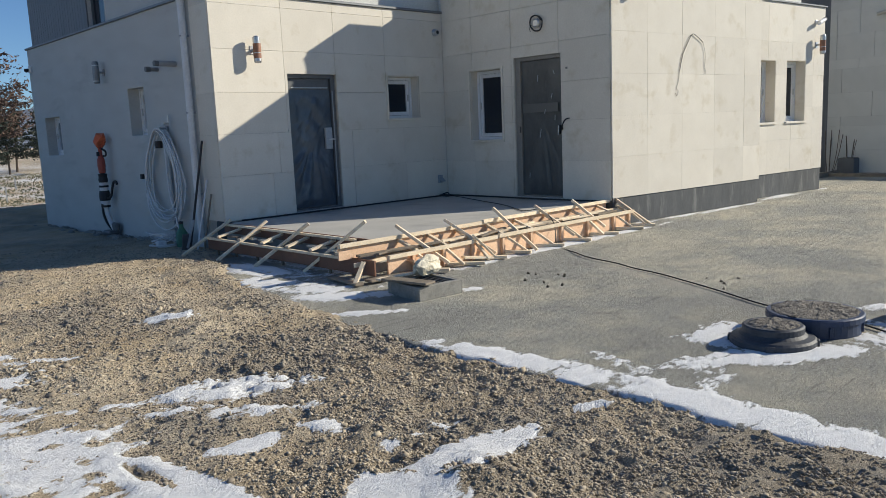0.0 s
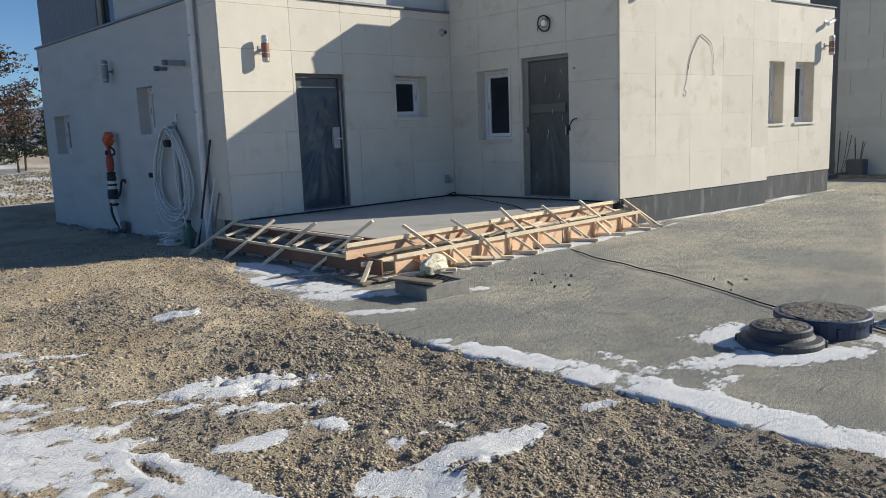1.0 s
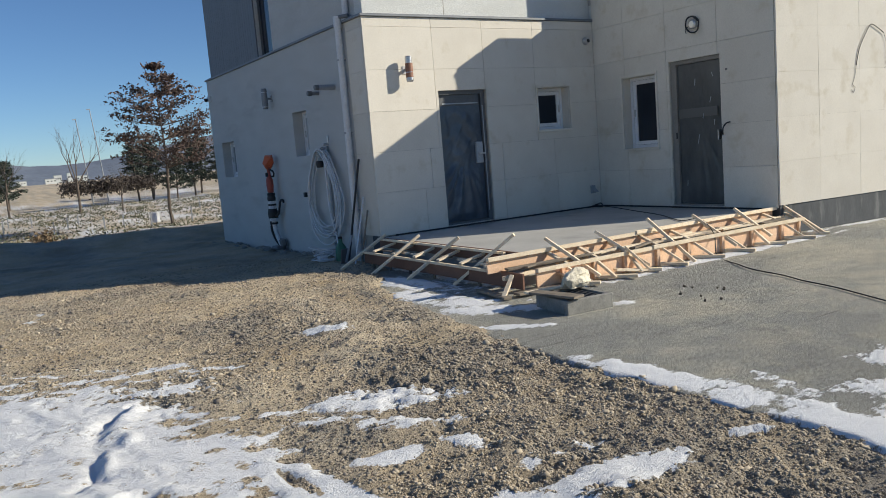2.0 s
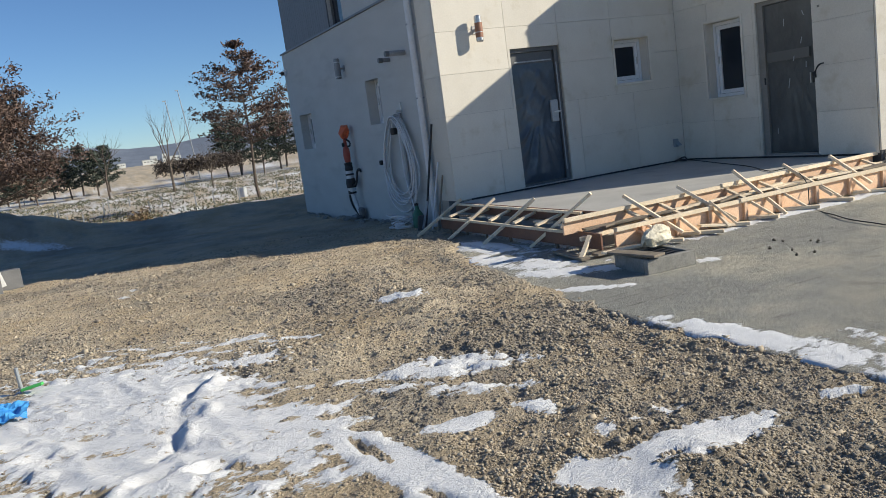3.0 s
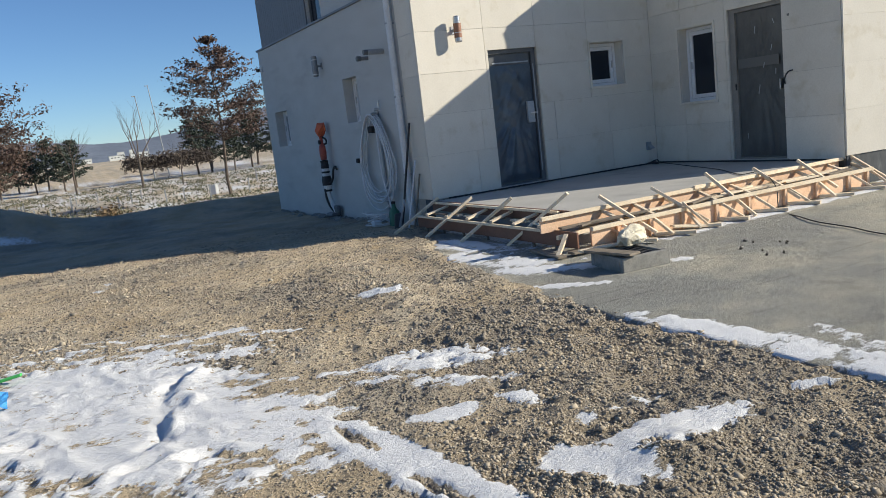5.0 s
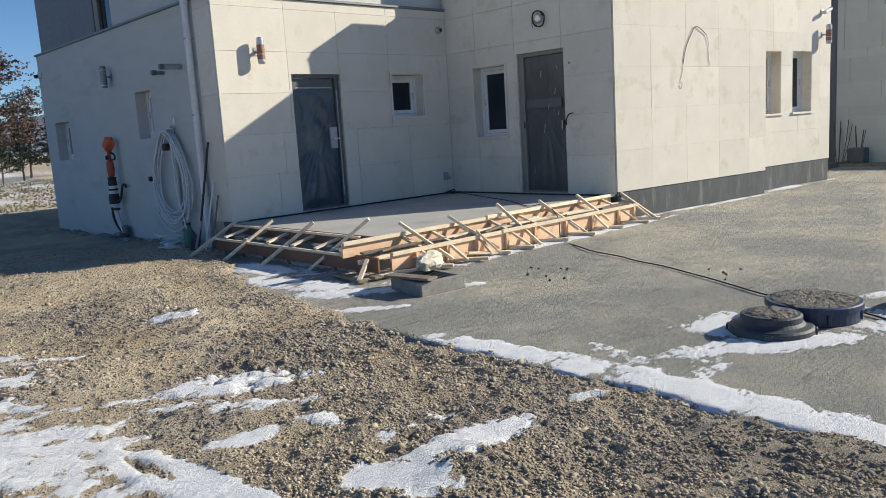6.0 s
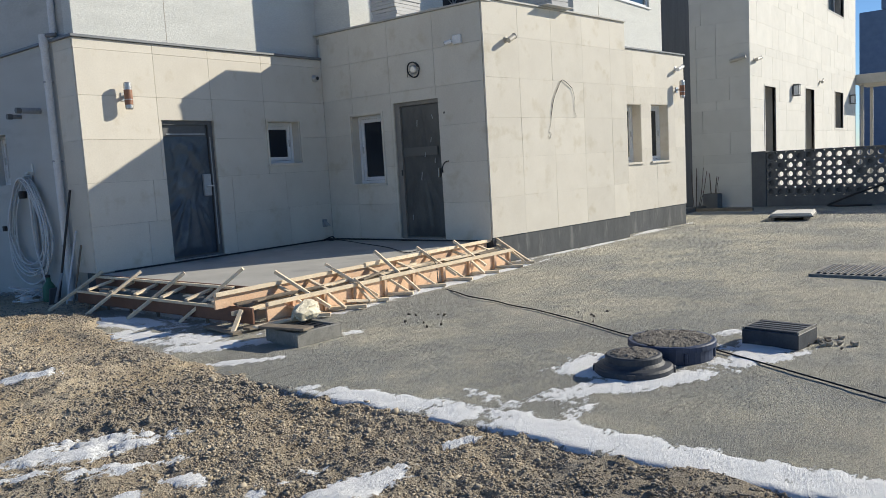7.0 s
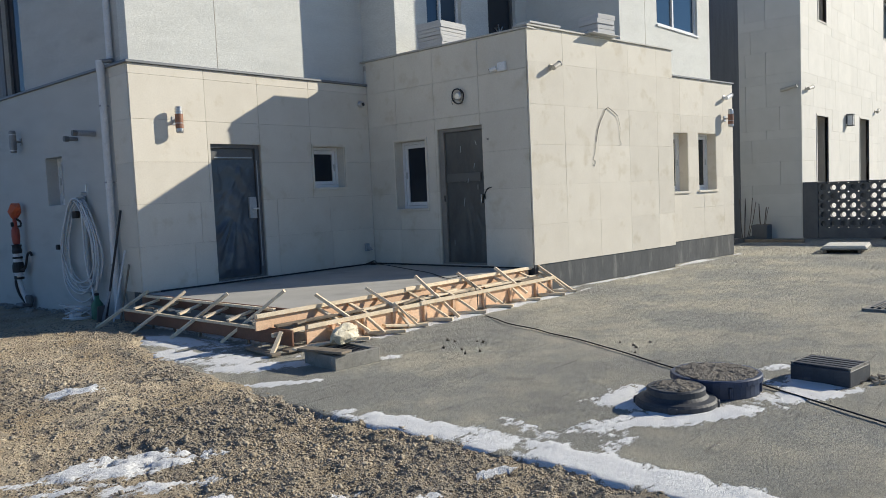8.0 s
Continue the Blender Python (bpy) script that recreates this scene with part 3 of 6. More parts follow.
def cover_material(name, a, b, dark, grain, depth, lumps=1.6, marks=False, contrast=0.4):
    """Bare ground with snow where the sheet's own snow cover says so."""
    m = surface(name, a, b, 0.95, 1.3, grain, 1.0, dark, 3.5, 0.6, depth=depth, contrast=contrast)
    n, l = m.node_tree.nodes, m.node_tree.links
    p = n["Principled BSDF"]
    base = p.inputs["Base Color"].links[0].from_socket
    at, tn = n.new("ShaderNodeAttribute"), n.new("ShaderNodeAttribute")
    at.attribute_name, tn.attribute_name = "snow", "tone"
    gm = n.new("ShaderNodeMix")
    gm.data_type, gm.blend_type = "RGBA", "MULTIPLY"
    gm.inputs[7].default_value = (0.66, 0.70, 0.78, 1)
    l.new(tn.outputs["Fac"], gm.inputs[0])
    l.new(base, gm.inputs[6])
    nz, ad, mr = n.new("ShaderNodeTexNoise"), n.new("ShaderNodeMath"), n.new("ShaderNodeMapRange")
    nz.inputs["Scale"].default_value, nz.inputs["Detail"].default_value, nz.inputs["Roughness"].default_value = 34, 6, 0.72
    tc = n.new("ShaderNodeTexCoord")
    drift = n.new("ShaderNodeMapping")
    drift.inputs["Rotation"].default_value, drift.inputs["Scale"].default_value = (0, 0, radians(31)), (0.42, 1.25, 1)
    l.new(tc.outputs["Object"], drift.inputs["Vector"])
    l.new(drift.outputs["Vector"], nz.inputs["Vector"])
    ad.operation = "MULTIPLY_ADD"
    ad.inputs[1].default_value = 3.6
    l.new(nz.outputs["Fac"], ad.inputs[0])
    l.new(at.outputs["Fac"], ad.inputs[2])
    mr.inputs["From Min"].default_value, mr.inputs["From Max"].default_value = 1.80, 2.14
    l.new(ad.outputs[0], mr.inputs["Value"])
    sm = n.new("ShaderNodeMix")
    sm.data_type = "RGBA"
    sm.inputs[7].default_value = (0.78, 0.785, 0.785, 1)
    l.new(mr.outputs["Result"], sm.inputs[0])
    l.new(gm.outputs[2], sm.inputs[6])
    l.new(sm.outputs[2], p.inputs["Base Color"])
    bn = p.inputs["Normal"].links[0].from_node
    mp, cl, add = n.new("ShaderNodeMapping"), n.new("ShaderNodeTexNoise"), n.new("ShaderNodeMath")
    mp.inputs["Rotation"].default_value, mp.inputs["Scale"].default_value = (0, 0, radians(31)), (0.6, 1.3, 1)
    cl.inputs["Scale"].default_value, cl.inputs["Detail"].default_value, cl.inputs["Roughness"].default_value = 15, 7, 0.72
    l.new(tc.outputs["Object"], mp.inputs["Vector"])
    l.new(mp.outputs["Vector"], cl.inputs["Vector"])
    add.operation = "MULTIPLY_ADD"
    add.inputs[1].default_value = lumps
    l.new(cl.outputs["Fac"], add.inputs[0])
    less, thin = n.new("ShaderNodeMath"), n.new("ShaderNodeMapRange")
    thin.inputs["To Min"].default_value, thin.inputs["To Max"].default_value = 1.0, 0.3
    l.new(mr.outputs["Result"], thin.inputs["Value"])
    less.operation = "MULTIPLY"
    l.new(bn.inputs["Height"].links[0].from_socket, less.inputs[0])
    l.new(thin.outputs["Result"], less.inputs[1])
    l.new(less.outputs[0], add.inputs[2])
    l.new(add.outputs[0], bn.inputs["Height"])
    if marks:
        m2, st, rr, dk = n.new("ShaderNodeMapping"), n.new("ShaderNodeTexNoise"), n.new("ShaderNodeMapRange"), n.new("ShaderNodeMix")
        m2.inputs["Rotation"].default_value, m2.inputs["Scale"].default_value = (0, 0, radians(44)), (0.9, 13, 1)
        st.inputs["Scale"].default_value, st.inputs["Detail"].default_value, st.inputs["Roughness"].default_value = 1.6, 5, 0.7
        rr.inputs["From Min"].default_value, rr.inputs["From Max"].default_value = 0.6, 0.72
        l.new(tc.outputs["Object"], m2.inputs["Vector"])
        l.new(m2.outputs["Vector"], st.inputs["Vector"])
        l.new(st.outputs["Fac"], rr.inputs["Value"])
        dk.data_type, dk.blend_type = "RGBA", "MULTIPLY"
        dk.inputs[7].default_value = (0.52, 0.52, 0.53, 1)
        l.new(rr.outputs["Result"], dk.inputs[0])
        l.new(gm.outputs[2], dk.inputs[6])
        l.new(dk.outputs[2], sm.inputs[6])
    inv = n.new("ShaderNodeMapRange")
    inv.inputs["To Min"].default_value, inv.inputs["To Max"].default_value = 1.0, 0.75
    l.new(mr.outputs["Result"], inv.inputs["Value"])
    l.new(inv.outputs["Result"], bn.inputs["Strength"])
    return m


SOIL = cover_material("gravelly_soil", (0.50, 0.385, 0.24), (0.66, 0.555, 0.40), (0.43, 0.37, 0.28), 90, 0.022)
PAVE = cover_material("rough_yard_concrete", (0.485, 0.452, 0.362), (0.56, 0.523, 0.42), (0.415, 0.388, 0.312), 110, 0.026, 0.9, True, 0.5)


def growing(start, step, end, factor):
    out, v = [], start
    while abs(v) < abs(end):
        out.append(v)
        v += step
        step *= factor
    return out + [end]


xs = sorted({round(v, 4) for v in [*np.arange(-7.2, -1.1, 0.026), *growing(-7.23, -0.05, -450.0, 1.12), *growing(-1.1, 0.15, 450.0, 1.12)]})
ys = sorted({round(v, 4) for v in [*np.arange(-8.4, -2.6, 0.026), *np.arange(-2.6, 1.2, 0.05), *np.arange(1.3, 13, 0.16), *growing(13.2, 0.4, 900.0, 1.09), *growing(-8.5, -0.12, -120.0, 1.2)]})
sheet("ground", xs, ys, soil_height, {"snow": soil_snow, "tone": tone}, SOIL, "brown gravelly soil with streaky patches of old snow", "ground")


def pave_snow(x, y):
    s = cover(x, y, SNOW_EDGE + SNOW_PAVED)
    return np.clip(np.where(s < 0.02, -1, (s + (fbm(x * 3 + y, y * 6, 51, 5, 0.6) - 0.5) * 2.4 + (fbm(x * 14, y * 20, 57, 3, 0.6) - 0.5) * 1.8 - 0.55) * 1.3), -1, 1)


def pave_height(x, y):
    z = GZ + 0.006 * (fbm(x * 7, y * 18, 53, 3) - 0.5) + 0.02 * (fbm(x * 0.7, y * 0.7, 54) - 0.5)
    z = z + 0.012 * np.clip(pave_snow(x, y), 0, 1)
    return z - 0.12 * smooth(paving_edge(y) - x, 0.0, 0.07)


pxs = sorted({round(v, 4) for v in [*np.arange(-1.96, 2.2, 0.04), *growing(2.25, 0.06, 60.0, 1.06)]})
pys = sorted({round(v, 4) for v in [*np.arange(-10.5, -2.5, 0.04), -2.3, -2.0, -1.7, -1.4, -1.1, -0.8, *growing(-10.55, -0.08, -60.0, 1.15)]})
paving = sheet("yard_paving", pxs, pys, pave_height, {"snow": pave_snow, "tone": tone}, PAVE, "rough grey concrete yard paving with thin strips of snow", "paving")

# loose stones and crumbs on the soil
rs = np.random.RandomState(4)
g = (1 + 5 ** 0.5) / 2
ICO_V = np.array([(-1, g, 0), (1, g, 0), (-1, -g, 0), (1, -g, 0), (0, -1, g), (0, 1, g), (0, -1, -g), (0, 1, -g), (g, 0, -1), (g, 0, 1), (-g, 0, -1), (-g, 0, 1)]) / 1.9
ICO_F = np.array([(0, 11, 5), (0, 5, 1), (0, 1, 7), (0, 7, 10), (0, 10, 11), (1, 5, 9), (5, 11, 4), (11, 10, 2), (10, 7, 6), (7, 1, 8),
                  (3, 9, 4), (3, 4, 2), (3, 2, 6), (3, 6, 8), (3, 8, 9), (4, 9, 5), (2, 4, 11), (6, 2, 10), (8, 6, 7), (9, 8, 1)])
OCT_V = np.array([(1, 0, 0), (-1, 0, 0), (0, 1, 0), (0, -1, 0), (0, 0, 1), (0, 0, -1)], float)
OCT_F = np.array([(4, 0, 2), (4, 2, 1), (4, 1, 3), (4, 3, 0), (5, 2, 0), (5, 1, 2), (5, 3, 1), (5, 0, 3)])


def strew(name, count, verts, tris, small, spread, power, floor_share, label):
    """Strews stones over the soil, thicker where it is gravelly."""
    dist = 2.2 + 11.5 * rs.rand(count) ** 1.15
    ang = np.radians(rs.uniform(5, 97, count))
    sx, sy = -5.3 + dist * np.cos(ang), -10.2 + dist * np.sin(ang)
    rough = tone(sx, sy) * 0.7 + 0.6 * fbm(sx * 2.2, sy * 2.2, 44, 3)
    keep = (sx < paving_edge(sy) + 0.06 * rs.rand(count)) & (sy < 4) & (rs.rand(count) < floor_share + (1 - floor_share) * np.clip(rough, 0, 1) ** 2.2)
    keep &= soil_snow(sx, sy) < 0.0 + 0.7 * rs.rand(count) ** 4
    sx, sy = sx[keep], sy[keep]
    sz = soil_height(sx, sy)
    n, m = len(sx), len(verts)
    V = verts[None] * (1 + 0.9 * (rs.rand(n, m, 1) - 0.5)) * (1 + 0.5 * (rs.rand(n, m, 3) - 0.5)) * np.array((1.0, 1.0, 0.62))
    reach = np.hypot(sx + 5.3, sy + 10.2)
    V = V * (((small + spread * rs.rand(n) ** power) * np.clip(reach / 6.0, 0.7, 1.0))[:, None, None] * (0.7 + 0.6 * rs.rand(n, 1, 3)))
    a = rs.rand(n) * math.tau
    c, d = np.cos(a)[:, None], np.sin(a)[:, None]
    V = np.stack((V[:, :, 0] * c - V[:, :, 1] * d, V[:, :, 0] * d + V[:, :, 1] * c, V[:, :, 2]), 2)
    V += np.stack((sx, sy, sz + 0.002), 1)[:, None, :]
    F = (tris[None] + m * np.arange(n)[:, None, None]).reshape(-1)
    me = bpy.data.meshes.new(name)
    me.vertices.add(n * m)
    me.vertices.foreach_set("co", V.reshape(-1).astype(np.float32))
    k = len(F) // 3
    me.loops.add(3 * k)
    me.loops.foreach_set("vertex_index", F.astype(np.int32))
    me.polygons.add(k)
    me.polygons.foreach_set("loop_start", np.arange(0, 3 * k, 3, dtype=np.int32))
    me.update(calc_edges=True)
    me.validate()
    me.materials.append(PEBBLE)
    return tagged(new(name, me), label, "gravel", kind="stuff")


strew("soil_clods", 16000, ICO_V, ICO_F, 0.011, 0.02, 3.4, 0.12, "lumpy brown soil clods broken up on the ground")
strew("gravel", 90000, ICO_V, ICO_F, 0.006, 0.013, 3.0, 0.2, "loose brown and grey stones strewn on the soil")
strew("soil_crumbs", 280000, OCT_V, OCT_F, 0.005, 0.010, 2.2, 0.22, "fine tan soil crumbs and grit")


# ---- doors and windows ----
def window(axis, face, hole, recess, parent_house, sash=True, frame=0.055, mullion=None, material=PVC, glass=GLASS, sill=STONE):
    """A window set back in its opening: frame, inner sash, pane and a sill."""
    u0, u1, z0, z1 = hole
    f = face + recess
    bm = bmesh.new()
    for q in cut_rect((u0, u1, z0, z1), [(u0 + frame, u1 - frame, z0 + frame, z1 - frame)]):
        face_box(bm, axis, f, 0.07, *q)
    w = part("window", bm, material, parent_house)
    a, b, c, d = u0 + frame, u1 - frame, z0 + frame, z1 - frame
    if mullion:
        bm = bmesh.new()
        face_box(bm, axis, f - 0.004, 0.06, a + (b - a) * mullion - 0.03, a + (b - a) * mullion + 0.03, c, d)
        part("mullion", bm, material, w)
    if sash:
        bm = bmesh.new()
        for q in cut_rect((a + 0.004, b - 0.004, c + 0.004, d - 0.004), [(a + 0.065, b - 0.065, c + 0.065, d - 0.065)]):
            face_box(bm, axis, f + 0.012, 0.05, *q)
        part("sash", bm, material, w)
        bm = bmesh.new()
        hu = b - 0.03
        face_box(bm, axis, f - 0.01, 0.025, hu - 0.01, hu + 0.01, (c + d) / 2 - 0.06, (c + d) / 2 + 0.06, 0.003)
        part("handle", bm, STEEL, w)
    bm = bmesh.new()
    face_box(bm, axis, f + 0.035, 0.012, a, b, c, d)
    part("pane", bm, glass, w)
    if sill:
        bm = bmesh.new()
        face_box(bm, axis, face - 0.034, recess + 0.044, u0 - 0.036, u1 + 0.036, z0 - 0.03, z0 + 0.012, 0.004)
        part("sill", bm, sill, w)
    return w


def trim(axis, face, hole, width, material, parent_house):
    """Thin surround that frames an opening."""
    u0, u1, z0, z1 = hole
    bm = bmesh.new()
    for q in cut_rect((u0 - width, u1 + width, z0 - 0.001, z1 + width), [hole]):
        face_box(bm, axis, face - 0.024, 0.04, *q)
    return part("window_trim", bm, material, parent_house)


window("y", 0.0, W1, 0.18, house, frame=0.06)
window("x", IX, W2, 0.17, house, frame=0.06)
trim("y", 0.0, W1, 0.032, STONE, house)
trim("x", IX, W2, 0.032, STONE, house)
swing(window("y", FY, W3, 0.2, house))
swing(window("y", FY, W4, 0.2, house))
# no blind behind: pale grey pane colour stands for sky reflected in the glass
GLASS_PALE = plain("pale_light_tinted_glass", (0.22, 0.24, 0.25), 0.15)
window("x", 0.0, L1, 0.19, house, frame=0.045, sill=None, glass=GLASS_PALE)
window("x", 0.0, L2, 0.19, house, frame=0.045, sill=None, glass=GLASS_PALE)
for axis, face, h, deep in (("y", 0.0, W1, 0.18), ("x", IX, W2, 0.17), ("y", FY, W3, 0.2), ("y", FY, W4, 0.2)):
    bm = bmesh.new()
    u0, u1, z0, z1 = h
    for q in ((u0, u0 + 0.012, z0, z1), (u1 - 0.012, u1, z0, z1), (u0 + 0.012, u1 - 0.012, z1 - 0.012, z1)):
        face_box(bm, axis, face + 0.004, deep - 0.006, *q)
    lining = part("reveal_lining", bm, STONE, house)
    if face == FY:
        swing(lining)


def wrinkled(axis, face, u0, u1, z0, z1, seed, deep, nu=28, nz=64):
    """A sagging sheet of film, pulled into slanting folds."""
    bm = bmesh.new()
    grid = []
    for j in range(nz + 1):
        row = []
        for i in range(nu + 1):
            u, z = u0 + (u1 - u0) * i / nu, z0 + (z1 - z0) * j / nz
            e = min(i, nu - i, j, nz - j) / 4
            low = 1.0 - 0.65 * j / nz
            d = deep * low * min(e, 1.0) * (noise.noise((u * 4 + z * 3.4, z * 0.9 - u * 1.6, seed)) + 0.7 * abs(noise.noise((u * 13 - z * 8, z * 3 + u * 3, seed + 4))))
            # folds fan out below the point where the sheet is pinned
            pu, pz = (u0 + u1) / 2, z0 + 0.52 * (z1 - z0)
            below = min(max((pz - z) / 0.25, 0.0), 1.0)
            fan = noise.noise((math.atan2(u - pu, pz - z + 0.08) * 7.0, seed, 0.4 * z))
            d = abs(d) * (1 - 0.55 * below) + deep * 0.75 * below * min(e, 1.0) * (0.5 + fan)
            row.append(bm.verts.new((u, face - abs(d), z) if axis == "y" else (face - abs(d), u, z)))
        grid.append(row)
    for j in range(nz):
        for i in range(nu):
            bm.faces.new((grid[j][i], grid[j][i + 1], grid[j + 1][i + 1], grid[j + 1][i]))
    return bm


def door(axis, face, hole, recess, film, seed, jamb0, jamb1, jamb_mat, deep, top=0.08):
    u0, u1, z0, z1 = hole
    f = face + recess
    bm = bmesh.new()
    for q in cut_rect((u0, u1, z0, z1), [(u0 + jamb0, u1 - jamb1, z0 + 0.03, z1 - 0.06)]):
        face_box(bm, axis, f, 0.11, *q)
    d = part("door", bm, jamb_mat, house, "film-covered door still in its wrapping")
    bm = bmesh.new()
    face_box(bm, axis, f + 0.05, 0.045, u0 + jamb0 + 0.004, u1 - jamb1 - 0.004, z0 + 0.034, z1 - 0.064)
    part("leaf", bm, FRAME, d)
    part("plastic_film", wrinkled(axis, f + 0.036, u0 + jamb0 + 0.01, u1 - jamb1 - 0.01, z0 + 0.05, z1 - top, seed, deep), film, d, smooth=True)
    return d, f


d1, f = door("y", 0.0, D1, 0.06, FILM, 3.0, 0.035, 0.075, FRAME, 0.085, 0.24)
boxpart("lock_cover", (1.90, 2.03, f - 0.02, f + 0.03, 0.98, 1.32), TAPE, d1, 0.006, "pale wrapped lock plate")
boxpart("door_handle", (1.93, 2.06, f - 0.055, f - 0.03, 1.12, 1.145), STEEL, d1, 0.004)
boxpart("tape", (1.32, 2.0, f + 0.0, f + 0.006, 1.935, 1.955), TAPE, d1)
boxpart("tape", (2.075, 2.09, f - 0.008, f - 0.002, 0.2, 1.9), TAPE, d1)
boxpart("threshold", (D1[0] - 0.02, D1[1] + 0.02, -0.03, 0.06, 0.0, 0.035), STEEL, d1, 0.004)
d2, f = door("x", IX, D2, 0.05, FILM_DARK, 8.0, 0.025, 0.10, FRAME_PALE, 0.02)
boxpart("door_handle", (f - 0.06, f + 0.02, -2.585, -2.565, 1.05, 1.2), STEEL, d2, 0.004)
boxpart("hinge", (f - 0.012, f + 0.01, -1.76, -1.74, 1.1, 1.2), BLACK, d2)
boxpart("tape", (f + 0.002, f + 0.012, -2.53, -1.8, 1.42, 1.56), plain("sheer_tape", (0.13, 0.13, 0.125), 0.3), d2)
rng = random.Random(2)
for k in range(7):
    y0, z0 = -1.9 - rng.random() * 0.6, rng.uniform(0.3, 2.1)
    bm = bmesh.new()
    stick(bm, (f + 0.0, y0, z0), (f + 0.0, y0 - rng.uniform(-0.03, 0.05), z0 + rng.uniform(0.06, 0.14)), 0.004, 0.012, 0)
    part("tape_strip", bm, TAPE, d2)
boxpart("threshold", (IX - 0.03, IX + 0.05, D2[0] - 0.03, D2[1] + 0.03, 0.0, 0.035), COPING_PALE, d2, 0.004)

# upper openings
window("y", RY, RW, 0.08, house, sash=False, mullion=0.45, sill=None, glass=GLASS_SKY)
window("y", RY, RD, 0.08, house, sash=False, frame=0.07, material=FRAME, sill=None)
window("y", WY, WW, 0.05, house, sash=False, frame=0.07, mullion=0.42, sill=PVC, glass=GLASS_SKY)
window("x", 0.09, U_LW, 0.06, house, sash=False, frame=0.04, material=FRAME, sill=None)
bm = bmesh.new()
for k in range(4):
    a = k * math.pi / 4 + 0.2
    stick(bm, (7.8 - 0.2 * math.cos(a), RY + 0.1, 4.5 - 0.2 * math.sin(a)), (7.8 + 0.2 * math.cos(a), RY + 0.1, 4.5 + 0.2 * math.sin(a)), 0.03, 0.006, 0)
part("tape_star", bm, TAPE, house)
# grey boarded part of the upper side wall
for k in range(24):
    y0 = 4.62 + k * 0.135
    boxpart("cladding_board", (0.062, 0.088, y0, y0 + 0.129, 3.30, UT), CLADDING, house)
# stucco expansion joint
boxpart("joint_strip", (1.52, 1.53, UY - 0.002, UY + 0.004, 3.3, UT), JOINT, house)
boxpart("joint_strip", (9.75, 9.76, WY - 0.002, WY + 0.004, 3.5, UT), JOINT, house)
# rear wing, out of sight behind the side wall, that shades the soil behind the house
boxpart("rear_wing", (1.4, 12.5, 8.05, 12.2, -0.9, 6.4), STUCCO, house)


# ---- fittings on the house ----
def lathe(bm, profile, sides=24, m=None):
    """Turns a profile of (radius, z) about the z axis."""
    rings = []
    for r, z in profile:
        if r < 1e-5:
            rings.append([bm.verts.new((0, 0, z))])
        else:
            rings.append([bm.verts.new((r * math.cos(k * math.tau / sides), r * math.sin(k * math.tau / sides), z)) for k in range(sides)])
    for a, b in zip(rings, rings[1:]):
        for k in range(sides):
            q = [a[k % len(a)], a[(k + 1) % len(a)], b[(k + 1) % len(b)], b[k % len(b)]]
            q = list(dict.fromkeys(q))
            if len(q) > 2:
                bm.faces.new(q)
    if m is not None:
        bmesh.ops.transform(bm, matrix=m, verts=[v for r in rings for v in r])


def up_down_lamp(m, metal, band, label):
    """Cylinder wall lamp on a short arm; local -y points away from the wall."""
    t = thing("wall_lamp", label, "lamp", m, "up and down wall lamps")
    bm = bmesh.new()
    box(bm, -0.045, 0.045, -0.012, 0.0, -0.06, 0.06, 0.004)
    box(bm, -0.018, 0.018, -0.085, -0.012, -0.018, 0.018, 0.003)
    part("bracket", bm, metal, t)
    bm = bmesh.new()
    lathe(bm, [(0, -0.19), (0.044, -0.19), (0.055, -0.17), (0.055, 0.17), (0.044, 0.19), (0, 0.19)], 20, pose(0, -0.135, 0))
    part("body", bm, metal, t, smooth=False)
    for z0, z1 in ((-0.125, -0.055), (-0.045, 0.085)):
        bm = bmesh.new()
        lathe(bm, [(0.0555, z0), (0.0575, z0 + 0.003), (0.0575, z1 - 0.003), (0.0555, z1)], 20, pose(0, -0.135, 0))
        part("band", bm, band, t)
    for z in (-0.15, 0.12):
        bm = bmesh.new()
        lathe(bm, [(0.0555, z - 0.008), (0.058, z - 0.006), (0.058, z + 0.006), (0.0555, z + 0.008)], 20, pose(0, -0.135, 0))
        part("ring", bm, STEEL, t)
    return t


up_down_lamp(pose(0.66, 0.0, 2.47), STEEL, LAMP_BROWN, "steel up-and-down wall lamp with copper-brown bands on cream stone")
up_down_lamp(SWING @ pose(11.23, FY, 2.57), STEEL, LAMP_BROWN, "steel up-and-down wall lamp with copper-brown bands on cream stone")
up_down_lamp(pose(0.0, 3.95, 2.46, 0, 0, -90), LAMP_GREY, LAMP_GREY, "grey up-and-down wall lamp on white stucco")


def spot(m, label, length=0.2, r=0.035, mat=None):
    """Short tubular spot on a wall plate, its tube slanting along the wall; local -y points away from the wall."""
    t = thing("spot_lamp", label, "lamp", m)
    bm = bmesh.new()
    lathe(bm, [(0, 0), (0.05, 0), (0.05, 0.012), (0.03, 0.02), (0, 0.02)], 16, pose(0, 0, 0, 90, 0, 0))
    part("base", bm, mat or BEIGE, t)
    bm = bmesh.new()
    rod(bm, (0, -0.015, 0), (0, -0.08, 0), 0.014, 8)
    part("arm", bm, mat or BEIGE, t)
    bm = bmesh.new()
    rod(bm, (-length * 0.35, -0.1, -0.03), (length * 0.65, -0.1, 0.045), r, 16)
    part("barrel", bm, mat or BEIGE, t)
    bm = bmesh.new()
    rod(bm, (length * 0.62, -0.1, 0.043), (length * 0.70, -0.1, 0.051), r * 1.12, 16)
    part("hood", bm, LAMP_GREY, t)
    return t


